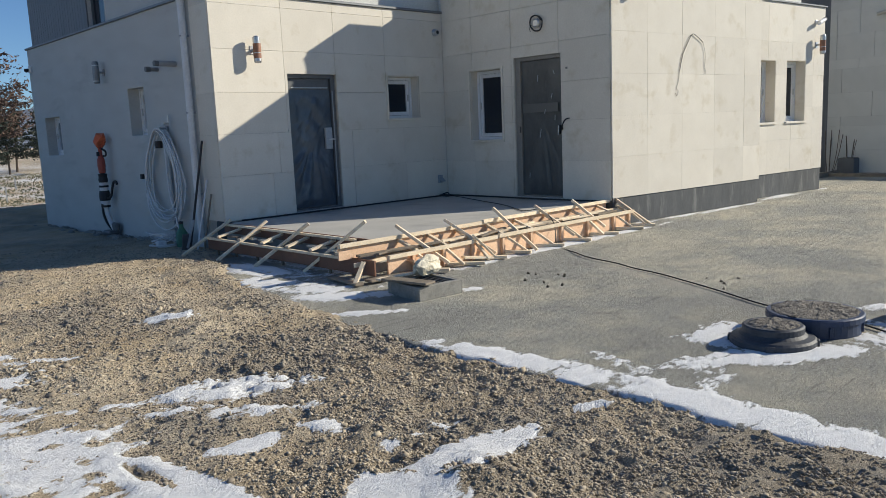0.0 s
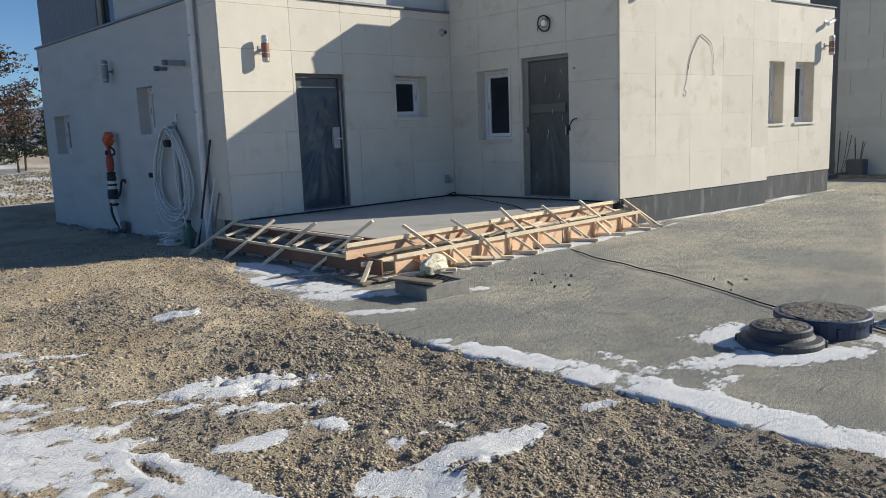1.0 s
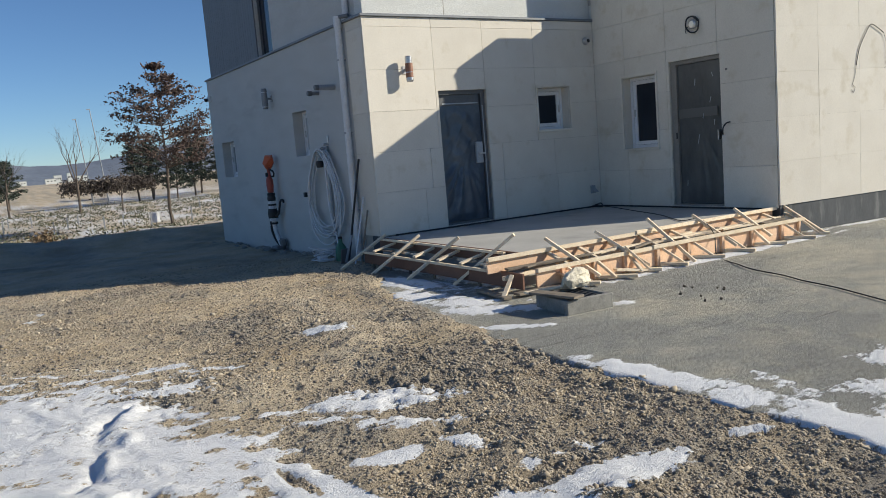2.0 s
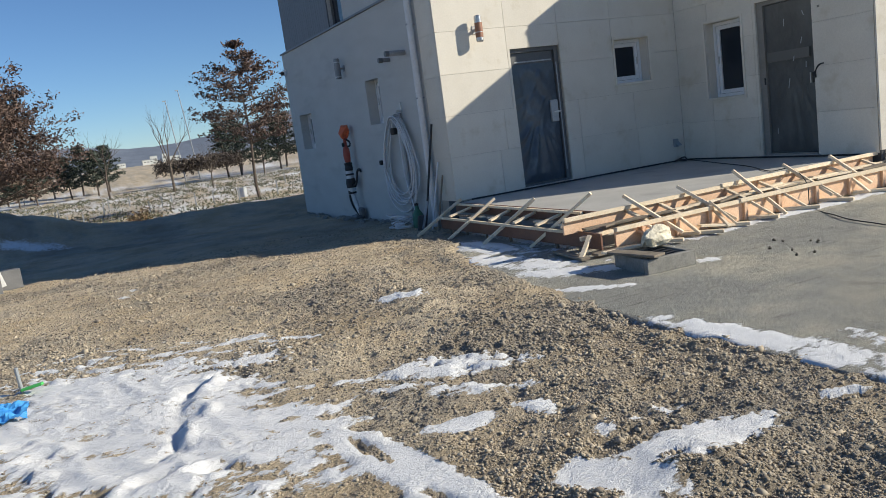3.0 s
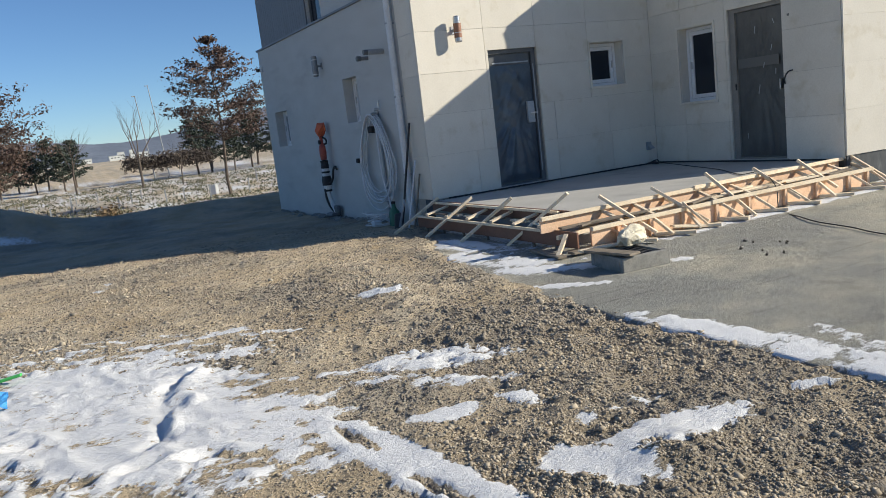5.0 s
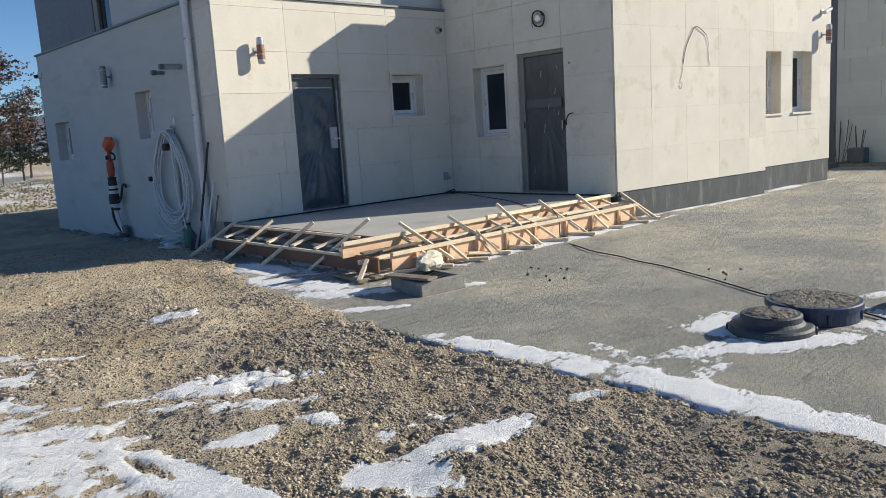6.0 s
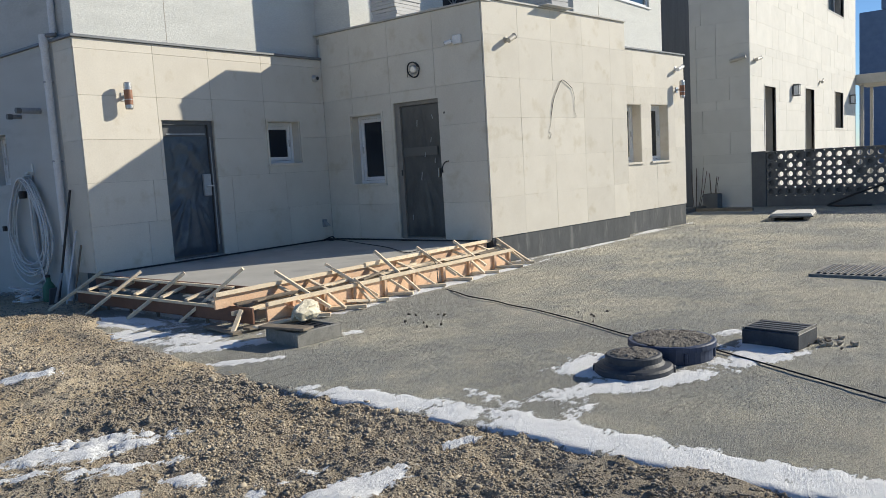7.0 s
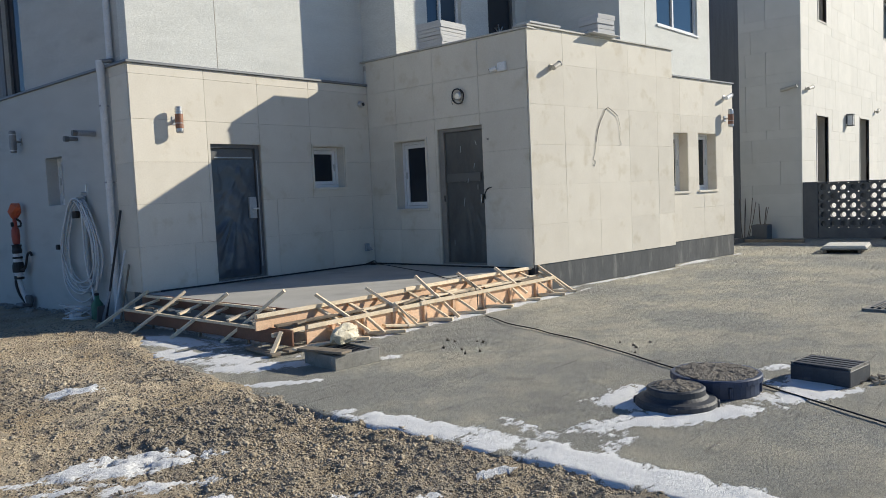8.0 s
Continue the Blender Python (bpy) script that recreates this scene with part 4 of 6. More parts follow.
spot(SWING @ pose(5.08, CY, 3.14), "small beige tubular spot lamp on cream stone wall", 0.15, 0.042)
spot(SWING @ pose(11.2, FY, 3.02), "small white tubular spot lamp near the wall end", 0.22, 0.04, PVC)

cam_box = thing("security_camera", "white bullet security camera on a junction box", "camera", pose(IX, -3.1, 3.17, 0, 0, -90))
boxpart("junction_box", (-0.07, 0.09, -0.06, 0.0, -0.07, 0.07), PVC, cam_box, 0.012)
bm = bmesh.new(); rod(bm, (-0.06, -0.085, -0.02), (-0.16, -0.12, -0.045), 0.032, 16); part("housing", bm, PVC, cam_box)
bm = bmesh.new(); rod(bm, (-0.158, -0.119, -0.0445), (-0.168, -0.123, -0.047), 0.027, 16); part("lens", bm, BLACK, cam_box)
cam_box = thing("security_camera", "small white dome camera on white stucco wall", "camera", pose(0.0, 7.9, 2.85, 0, 0, -90))
boxpart("junction_box", (-0.06, 0.06, -0.05, 0.0, -0.07, 0.07), PVC, cam_box, 0.01)
bm = bmesh.new(); lathe(bm, [(0, -0.05), (0.035, -0.04), (0.045, 0.0), (0.045, 0.03), (0, 0.03)], 14, pose(0, -0.1, -0.02)); part("dome", bm, BLACK, cam_box)

round_lamp = thing("round_wall_lamp", "unfinished round wall lamp with loose black cable loops", "lamp", pose(IX, -2.2, 2.82, 0, 0, -90))
bm = bmesh.new(); lathe(bm, [(0, 0), (0.07, 0), (0.07, 0.05), (0.05, 0.065), (0, 0.065)], 20, pose(0, 0, 0, 90, 0, 0)); part("housing", bm, STEEL, round_lamp)
tube("cable_loop", [(0.05, -0.03, 0.1), (0.13, -0.05, 0.02), (0.1, -0.06, -0.11), (-0.02, -0.05, -0.12), (-0.12, -0.04, -0.03), (-0.09, -0.05, 0.09), (0.03, -0.06, 0.11), (0.12, -0.06, 0.03)], 0.012, BLACK, round_lamp)
tube("cable_tail", [(-0.08, -0.03, -0.02), (-0.14, -0.03, -0.06), (-0.13, -0.03, -0.12)], 0.005, BLACK, round_lamp)

vent = thing("wall_vent", "round steel wall vent cap", "vent", pose(4.36, 0.0, 2.92))
bm = bmesh.new(); lathe(bm, [(0, 0), (0.065, 0), (0.065, 0.02), (0.05, 0.045), (0.045, 0.08), (0, 0.085)], 20, pose(0, 0, 0, 90, 0, 0)); part("cap", bm, STEEL, vent)
bm = bmesh.new(); rod(bm, (0, -0.08, -0.005), (0, -0.087, -0.005), 0.032, 14); part("opening", bm, BLACK, vent)
socket = thing("outdoor_socket", "grey outdoor socket with a lifted flap", "socket", pose(4.33, 0.0, 0.32))
boxpart("body", (-0.045, 0.045, -0.05, 0.0, -0.07, 0.07), GREYPVC, socket, 0.008)
bm = bmesh.new(); box(bm, -0.045, 0.045, -0.008, 0.0, 0.0, 0.1, 0.002, pose(0, -0.05, 0.02, 130, 0, 0)); part("flap", bm, GREYPVC, socket)

lead = thing("lamp_wire", "bent black lamp wire hanging out of the stone wall", "wire", SWING)
tube("wire", [(6.20, CY - 0.008, 1.98), (6.27, CY - 0.012, 2.22), (6.40, CY - 0.014, 2.42), (6.53, CY - 0.018, 2.565), (6.68, CY - 0.020, 2.52), (6.83, CY - 0.016, 2.44)], 0.0055, BLACK, lead)
tube("wire_end", [(6.83, CY - 0.016, 2.44), (6.90, CY - 0.012, 2.25), (6.89, CY - 0.008, 2.05), (6.93, CY - 0.008, 1.96), (6.85, CY - 0.008, 1.93)], 0.003, BASIN, lead)
tube("wire_end", [(6.20, CY - 0.008, 1.98), (6.16, CY - 0.008, 1.80), (6.11, CY - 0.008, 1.70), (6.17, CY - 0.008, 1.66), (6.13, CY - 0.008, 1.58), (6.09, CY - 0.008, 1.63)], 0.003, BASIN, lead)
pull = thing("door_wire", "black wire stub beside the door", "wire")
tube("wire", [(IX - 0.005, -2.66, 1.12), (IX - 0.06, -2.7, 1.2), (IX - 0.09, -2.78, 1.28), (IX - 0.06, -2.84, 1.3)], 0.011, BLACK, pull)
boxpart("clip", (IX - 0.012, IX + 0.002, -2.77, -2.74, 2.06, 2.09), BASIN, pull)

# rainwater pipes on the side wall
pipe = thing("downpipe", "white plastic rainwater downpipe on the side wall", "pipe")
bm = bmesh.new(); rod(bm, (-0.075, 0.64, -0.40), (-0.075, 0.64, 3.20), 0.05, 18); part("pipe", bm, HOSE, pipe, smooth=False)
bm = bmesh.new(); rod(bm, (-0.075, 0.64, 3.19), (-0.075, 0.64, 3.36), 0.06, 18); part("collar", bm, HOSE, pipe)
bm = bmesh.new(); rod(bm, (-0.075, 0.64, 3.345), (0.02, 0.45, 3.345), 0.03, 12); part("outlet", bm, COPING, pipe)
for z in (0.4, 1.6, 2.7):
    boxpart("clip", (-0.13, 0.0, 0.615, 0.665, z, z + 0.025), GREYPVC, pipe)
pipe = thing("downpipe", "white plastic rainwater pipe on the upper wall", "pipe")
bm = bmesh.new(); rod(bm, (0.03, 0.55, 3.3), (0.03, 0.55, UT), 0.045, 16); part("pipe", bm, HOSE, pipe)
duct = thing("flue_pipe", "short dark metal flue pipe through the wall", "pipe")
bm = bmesh.new(); rod(bm, (0.05, 1.75, 2.33), (-0.16, 1.75, 2.33), 0.032, 16); part("pipe", bm, LAMP_GREY, duct)
bm = bmesh.new(); rod(bm, (-0.13, 1.75, 2.33), (-0.2, 1.75, 2.33), 0.042, 16); part("cap", bm, FRAME, duct)
duct = thing("flue_pipe", "grey corrugated flue duct through the wall", "pipe")
bm = bmesh.new()
lathe(bm, [(0, 0)] + [(0.04 + 0.006 * (k % 2), 0.016 * k) for k in range(20)] + [(0, 0.31)], 18, pose(0.03, 1.12, 2.36, 0, -90, 0))
part("corrugated_duct", bm, GREYPVC, duct)
bm = bmesh.new(); rod(bm, (-0.27, 1.12, 2.36), (-0.34, 1.12, 2.36), 0.042, 18); part("end", bm, FRAME, duct)

# hose, tap and conduit
tap = thing("wall_tap", "wall tap with grey conduit and black valve", "tap")
bm = bmesh.new(); rod(bm, (-0.03, 1.58, -0.35), (-0.03, 1.58, 1.45), 0.022, 12); part("conduit", bm, GREYPVC, tap)
bm = bmesh.new(); rod(bm, (0.0, 1.62, 1.42), (-0.14, 1.62, 1.42), 0.02, 12); rod(bm, (-0.12, 1.62, 1.44), (-0.12, 1.62, 1.34), 0.018, 10); part("spout", bm, STEEL, tap)
bm = bmesh.new(); lathe(bm, [(0, -0.06), (0.055, -0.06), (0.06, 0.0), (0.055, 0.05), (0, 0.055)], 16, pose(-0.12, 1.72, 1.17)); part("valve", bm, BLACK, tap)
boxpart("lever", (-0.15, -0.06, 1.42, 1.5, 1.46, 1.5), STEEL, tap, 0.008)
bm = bmesh.new(); rod(bm, (-0.06, 1.44, 1.47), (-0.06, 1.44, 1.62), 0.016, 10); part("riser", bm, STEEL, tap)
bm = bmesh.new(); rod(bm, (-0.07, 1.47, 1.3), (-0.07, 1.47, 0.9), 0.028, 12); part("grey_sleeve", bm, GREYPVC, tap)

hose = thing("garden_hose", "white garden hose hung in large loops on the wall", "hose")
rng = random.Random(7)
for k in range(9):
    w, h = rng.uniform(0.58, 0.86), rng.uniform(0.62, 0.80)
    cyy, top = 1.66 + rng.uniform(-0.06, 0.08), 1.42 - rng.uniform(0.0, 0.06)
    dx = -0.06 - 0.014 * k
    pts = []
    for j in range(14):
        a = j / 14 * math.tau
        pts.append((dx + rng.uniform(-0.012, 0.012), cyy + w * math.sin(a) * (0.80 - 0.24 * math.cos(a)), top - h + h * math.cos(a)))
    tube("hose_loop", pts, 0.0115, HOSE, hose, closed=True, sides=7)
tube("hose_tail", [(-0.12, 1.5, 1.38), (-0.16, 1.42, 0.9), (-0.17, 1.38, 0.4), (-0.16, 1.25, 0.0), (-0.2, 1.05, -0.3)], 0.015, HOSE, hose)
boxpart("coupling", (-0.2, -0.15, 2.3, 2.37, 0.62, 0.7), BLACK, hose, 0.006)

coil = thing("cable_coil", "white cable coil heaped on the soil", "cable", pose(-0.42, 1.15, -0.40))
for k in range(6):
    r = rng.uniform(0.12, 0.2)
    tube("loop", [(r * 1.25 * math.cos(j / 8 * math.tau) + rng.uniform(-0.03, 0.03), r * math.sin(j / 8 * math.tau) + 0.03 * k - 0.08, 0.05 + 0.05 * k * 0.5 + 0.09 * max(0, math.sin(j / 8 * math.tau + k)) ) for j in range(8)], 0.011, HOSE, coil, closed=True)
boxpart("socket_block", (-0.16, -0.02, -0.12, 0.0, 0.0, 0.13), HOSE, coil, 0.015)
tools = thing("shovel", "long-handled shovel leaning in the house corner", "shovel")
bm = bmesh.new(); rod(bm, (-0.32, 0.5, -0.30), (-0.04, 0.42, 1.2), 0.017, 10); part("handle", bm, BLACK, tools)
bm = bmesh.new(); rod(bm, (-0.37, 0.52, -0.36), (-0.25, 0.48, 0.05), 0.022, 10); part("socket", bm, GREYPVC, tools)
bm = bmesh.new(); box(bm, -0.1, 0.1, -0.01, 0.01, -0.14, 0.12, 0.008, pose(-0.37, 0.52, -0.26, 10, 0, 20)); part("blade", bm, FRAME, tools)
for x, y, h in ((-0.3, 0.34, 0.62), (-0.25, 0.24, 0.42)):
    t = thing("offcut_pipe", "thin plastic pipe offcut leaning in the corner", "pipe")
    bm = bmesh.new(); rod(bm, (x, y, -0.38), (-0.03, y + 0.06, h), 0.014, 10); part("pipe", bm, HOSE if h > 0.5 else OLDWOOD, t)
can = thing("green_can", "dark green plastic can by the wall", "can", pose(-0.28, 0.86, -0.40))
bm = bmesh.new(); lathe(bm, [(0, 0), (0.085, 0), (0.09, 0.02), (0.085, 0.24), (0.035, 0.32), (0.03, 0.38), (0, 0.38)], 18); part("body", bm, GREEN, can, smooth=True)
bm = bmesh.new(); lathe(bm, [(0, 0.375), (0.034, 0.375), (0.034, 0.41), (0, 0.415)], 14); part("cap", bm, BLACK, can)

rammer = thing("motor_tool", "tall orange and black motor tool leaning upright on the white wall", "tool", pose(-0.16, 4.1, -0.42) @ Matrix.Diagonal((0.82, 0.82, 1, 1)))
bm = bmesh.new()
lathe(bm, [(0, 1.54), (0.04, 1.55), (0.075, 1.62), (0.105, 1.69), (0.10, 1.76), (0.055, 1.81), (0, 1.83)], 14)
for v in bm.verts:
    v.co += 0.075 * noise.noise_vector(v.co * 11) + Vector((0.12, -0.05, 0)) * (v.co.z - 1.6)
part("hood", bm, ORANGE, rammer, "bright orange hood")
bm = bmesh.new(); lathe(bm, [(0, 1.1), (0.07, 1.12), (0.085, 1.25), (0.078, 1.36), (0.045, 1.44), (0.035, 1.62), (0, 1.62)], 14); part("motor", bm, REDDISH, rammer)
bm = bmesh.new(); box(bm, -0.11, -0.05, -0.1, -0.06, 1.42, 1.5, 0.01); part("knob", bm, BLACK, rammer)
bm = bmesh.new(); lathe(bm, [(0, 0.95), (0.09, 0.95), (0.1, 1.0), (0.085, 1.05), (0.1, 1.1), (0, 1.12)], 14); part("collar", bm, BLACK, rammer)
bm = bmesh.new(); lathe(bm, [(0, 0.55), (0.09, 0.56), (0.085, 0.95), (0, 0.96)], 14); part("sleeve", bm, HOSE, rammer)
bm = bmesh.new(); lathe(bm, [(0, 0.62), (0.115, 0.62), (0.12, 0.72), (0.1, 0.8), (0, 0.8)], 14); part("clamp", bm, BLACK, rammer)
tube("handle", [(0.0, -0.08, 0.66), (0.06, -0.2, 0.7), (0.09, -0.3, 0.92), (0.12, -0.38, 0.96), (0.13, -0.42, 0.91)], 0.026, BLACK, rammer)
tube("trigger", [(0.03, -0.03, 1.55), (0.07, -0.12, 1.5), (0.06, -0.14, 1.43), (0.03, -0.08, 1.42)], 0.02, BLACK, rammer)
for z in (0.5, 0.86):
    bm = bmesh.new(); lathe(bm, [(0, z), (0.098, z), (0.1, z + 0.035), (0, z + 0.04)], 14); part("band", bm, BLACK, rammer)
tube("leg", [(-0.06, 0.03, 0.6), (-0.06, 0.03, 0.4), (-0.02, -0.02, 0.22), (0.05, -0.12, 0.08)], 0.026, BLACK, rammer)
tube("leg", [(0.0, 0.0, 0.6), (0.01, -0.02, 0.4), (0.05, -0.08, 0.2), (0.08, -0.16, 0.08)], 0.055, HOSE, rammer)
bm = bmesh.new(); box(bm, -0.1, 0.13, -0.3, 0.1, 0.0, 0.08, 0.03); box(bm, 0.03, 0.13, -0.36, -0.1, 0.06, 0.22, 0.03); part("foot", bm, FRAME, rammer)

rubble = thing("wall_rubble", "stones and mortar lumps along the foot of the wall", "rubble", kind="stuff")
bm = bmesh.new()
for k in range(70):
    off = Vector((-0.04 - abs(rng.gauss(0, 0.12)), rng.uniform(1.8, 7.9), -0.40))
    off.z = GZ - 0.016 * off.y
    got = bmesh.ops.create_icosphere(bm, subdivisions=1, radius=rng.uniform(0.02, 0.075))
    for v in got["verts"]:
        v.co = Vector((v.co.x, v.co.y * 1.3, v.co.z * 0.7)) + 0.025 * noise.noise_vector(v.co * 30 + off) + off
part("lumps", bm, BASIN, rubble)

# stacked boards left on the low roof
def bundle(m, L, W, H, label, layers):
    t = thing("board_stack", label, "boards", m, "boards stacked on the roof")
    r = random.Random(layers)
    for k in range(layers):
        dx, dy = r.uniform(-0.02, 0.02), r.uniform(-0.02, 0.02)
        boxpart("board", (-L / 2 + dx, L / 2 + dx, -W / 2 + dy, W / 2 + dy, H * k / layers, H * (k + 1) / layers - 0.004), BOARDS, t, 0.003)
    return t


bundle(pose(4.895, -1.58, 3.716, 0, 0, 0), 0.67, 0.54, 0.42, "stack of grey insulation boards on the low roof", 7)
bundle(SWING @ pose(6.72, -3.30, 3.754, 0, 0, -3), 0.46, 0.42, 0.42, "stack of grey insulation boards at the roof edge", 5)
bundle(SWING @ pose(5.05, -3.36, 3.754, 0, 0, 0), 0.75, 0.35, 0.07, "thin pair of grey boards at the roof edge", 2)
t = thing("loose_board", "grey board sticking out over the roof edge", "board", SWING)
boxpart("board", (6.0, 6.75, CY - 0.16, -3.52, 3.754, 3.77), BOARDS, t, 0.003)

# ---- formwork for the terrace steps ----
form = thing("step_formwork", "pine and plywood formwork for two terrace steps", "formwork")
boxpart("upper_board", (-0.07, -0.045, -3.40, -0.08, -0.12, 0.02), PLY_DARK, form, 0.002)
boxpart("lower_board", (-0.375, -0.35, -3.86, -0.15, -0.31, -0.14), PLY_DARK, form, 0.002)
boxpart("upper_board", (-0.55, 4.50, -3.478, -3.455, -0.15, 0.02), PLY, form, 0.002)
boxpart("lower_board", (-0.16, 4.62, -3.833, -3.81, -0.36, -0.13), PLY, form, 0.002)
for (a, b, w, h) in (((-0.56, -3.50, 0.01), (2.1, -3.50, 0.012), 0.042, 0.045), ((1.7, -3.515, 0.03), (4.55, -3.50, 0.02), 0.042, 0.045),
                     ((-0.17, -3.855, -0.135), (2.0, -3.855, -0.13), 0.042, 0.045), ((1.6, -3.87, -0.12), (4.66, -3.855, -0.13), 0.042, 0.045),
                     ((-0.095, -0.1, -0.0), (-0.095, -3.2, 0.0), 0.04, 0.03), ((-0.40, -0.2, -0.15), (-0.40, -3.3, -0.15), 0.04, 0.03),
                     ((-0.45, -3.62, -0.2), (1.3, -3.62, -0.12), 0.045, 0.045), ((0.3, -3.66, -0.1), (2.7, -3.62, -0.1), 0.09, 0.02),
                     ((2.0, -3.66, -0.1), (4.4, -3.6, -0.09), 0.09, 0.02)):
    bm = bmesh.new()
    stick(bm, a, b, w, h, 0.003)
    part("rail", bm, PINE, form)
# slanting braces on both sides
for a, b in (((-0.05, -0.25, 0.07), (-0.76, -0.12, -0.36)), ((-0.05, -1.22, 0.11), (-0.73, -1.02, -0.36)), ((-0.05, -2.20, 0.13), (-0.63, -1.82, -0.36)),
             ((-0.05, -3.34, 0.22), (-0.47, -2.66, -0.36)), ((-0.42, -3.74, -0.16), (-0.66, -3.87, -0.36)),
             ((0.29, -3.46, 0.14), (0.62, -3.98, -0.30)), ((1.07, -3.46, 0.12), (1.42, -3.98, -0.30)), ((1.96, -3.46, 0.17), (2.11, -4.06, -0.35)),
             ((2.81, -3.46, 0.12), (3.0, -3.99, -0.28)), ((3.67, -3.46, 0.11), (3.72, -3.99, -0.25)), ((4.62, -3.46, 0.11), (4.75, -4.12, -0.34))):
    bm = bmesh.new()
    stick(bm, a, b, 0.045, 0.036, 0.003, rng.uniform(-12, 12))
    part("brace", bm, PINE, form)
for x in (0.25, 0.72, 1.2, 1.75, 2.3, 2.95, 3.55, 4.2, 4.6):
    bm = bmesh.new()
    stick(bm, (x + rng.uniform(-0.05, 0.05), -3.86, -0.16), (x + 0.1 + rng.uniform(-0.1, 0.1), -4.06, -0.335), 0.04, 0.03, 0.003)
    part("strut", bm, PINE, form)
    bm = bmesh.new()
    stick(bm, (x - 0.02, -3.86, -0.335), (x + 0.2 + rng.uniform(-0.1, 0.08), -4.16 + rng.uniform(-0.04, 0.04), -0.335), 0.075, 0.035, 0.003)
    part("foot_batten", bm, PINE, form)
    bm = bmesh.new()
    stick(bm, (x + 0.05, -3.49, -0.03), (x + 0.05 + rng.uniform(-0.04, 0.04), -3.80, -0.145), 0.05, 0.03, 0.003)
    part("spacer", bm, PINE, form)
    bm = bmesh.new()
    box(bm, x - 0.08, x - 0.03, -3.87, -3.836, -0.36, -0.14, 0.003)
    part("stud", bm, PLY, form)
for y in (-0.55, -1.05, -1.6, -2.2, -2.75, -3.2):
    bm = bmesh.new()
    stick(bm, (-0.03, y, -0.03), (-0.42, y - 0.02 + rng.uniform(-0.06, 0.06), -0.11), 0.06, 0.026, 0.003)
    part("spacer", bm, PINE, form)
    bm = bmesh.new()
    stick(bm, (-0.345, y + 0.2, -0.16), (-0.33, y + 0.2, -0.40), 0.03, 0.03, 0.003)
    part("stake", bm, OLDWOOD, form)
for a, b, w, mt in (((-0.5, -3.9, -0.33), (0.5, -3.93, -0.33), 0.12, OLDWOOD), ((-0.35, -3.55, -0.12), (0.35, -3.72, -0.09), 0.1, OLDWOOD), ((0.1, -3.9, -0.2), (0.45, -3.98, -0.33), 0.18, PLY),
                    ((-0.55, -3.3, -0.34), (-0.65, -3.95, -0.34), 0.1, OLDWOOD), ((0.9, -3.93, -0.28), (1.3, -4.02, -0.33), 0.09, PINE), ((1.15, -3.86, -0.05), (1.35, -4.05, -0.34), 0.045, PINE)):
    bm = bmesh.new()
    stick(bm, a, b, w, 0.025, 0.003)
    part("offcut", bm, mt, form)

rng = random.Random(31)
for k in range(13):
    x = -0.1 + 0.36 * k + rng.uniform(-0.08, 0.08)
    L = rng.uniform(0.25, 0.6)
    bm = bmesh.new()
    stick(bm, (x, -3.66 + rng.uniform(-0.08, 0.08), -0.112), (x + L, -3.66 + rng.uniform(-0.1, 0.1), -0.10 + rng.uniform(0, 0.02)), rng.uniform(0.05, 0.1), 0.024, 0.003, rng.uniform(-8, 8))
    part("loose_batten", bm, PINE if rng.random() < 0.75 else OLDWOOD, form)
for k in range(6):
    y = -0.4 - 0.5 * k + rng.uniform(-0.1, 0.1)
    bm = bmesh.new()
    stick(bm, (-0.22 + rng.uniform(-0.05, 0.05), y, -0.115), (-0.24 + rng.uniform(-0.08, 0.08), y - rng.uniform(0.25, 0.45), -0.105), 0.07, 0.022, 0.003)
    part("loose_batten", bm, PINE if k % 3 else OLDWOOD, form)

# ---- yard ----
basin = thing("catch_basin", "raised concrete catch basin with an iron grate", "drain", pose(-0.45, -4.73, GZ - 0.02, 0, 0, -6) @ Matrix.Diagonal((0.9, 0.9, 0.92, 1)))
bm = bmesh.new()
for q in ((-0.29, 0.29, -0.29, -0.23), (-0.29, 0.29, 0.23, 0.29), (-0.29, -0.23, -0.23, 0.23), (0.23, 0.29, -0.23, 0.23)):
    box(bm, *q, 0.0, 0.17, 0.006)
part("rim", bm, BASIN, basin)
boxpart("basin_floor", (-0.23, 0.23, -0.23, 0.23, 0.0, 0.03), IRON, basin)
for k in range(9):
    boxpart("grate_bar", (-0.21 + k * 0.05, -0.19 + k * 0.05, -0.228, 0.228, 0.12, 0.155), IRON, basin, 0.002)
t = thing("loose_plank", "weathered plank lying over the catch basin", "plank")
bm = bmesh.new(); stick(bm, (-0.72, -4.45, -0.205), (-0.64, -5.02, -0.2), 0.15, 0.022, 0.003); part("plank", bm, OLDWOOD, t)
t = thing("loose_plank", "thin pale plank lying over the catch basin", "plank")
bm = bmesh.new(); stick(bm, (-0.8, -4.44, -0.205), (-0.28, -4.5, -0.205), 0.08, 0.02, 0.003); part("plank", bm, PINE, t)
sack = thing("plastic_sack", "crumpled cream plastic sack on the catch basin", "sack", pose(-0.28, -4.58, -0.215, 0, 0, 10))
bm = bmesh.new()
bmesh.ops.create_icosphere(bm, subdivisions=4, radius=1.0)
for v in bm.verts:
    c = v.co.copy()
    v.co = Vector((c.x * 0.19, c.y * 0.085, (c.z + 0.8) * 0.10))
    v.co += 0.03 * noise.noise_vector(c * 1.5) + 0.014 * noise.noise_vector(c * 4.5)
    v.co.z = max(v.co.z, 0.0)
part("sack_body", bm, BAG, sack, smooth=True)


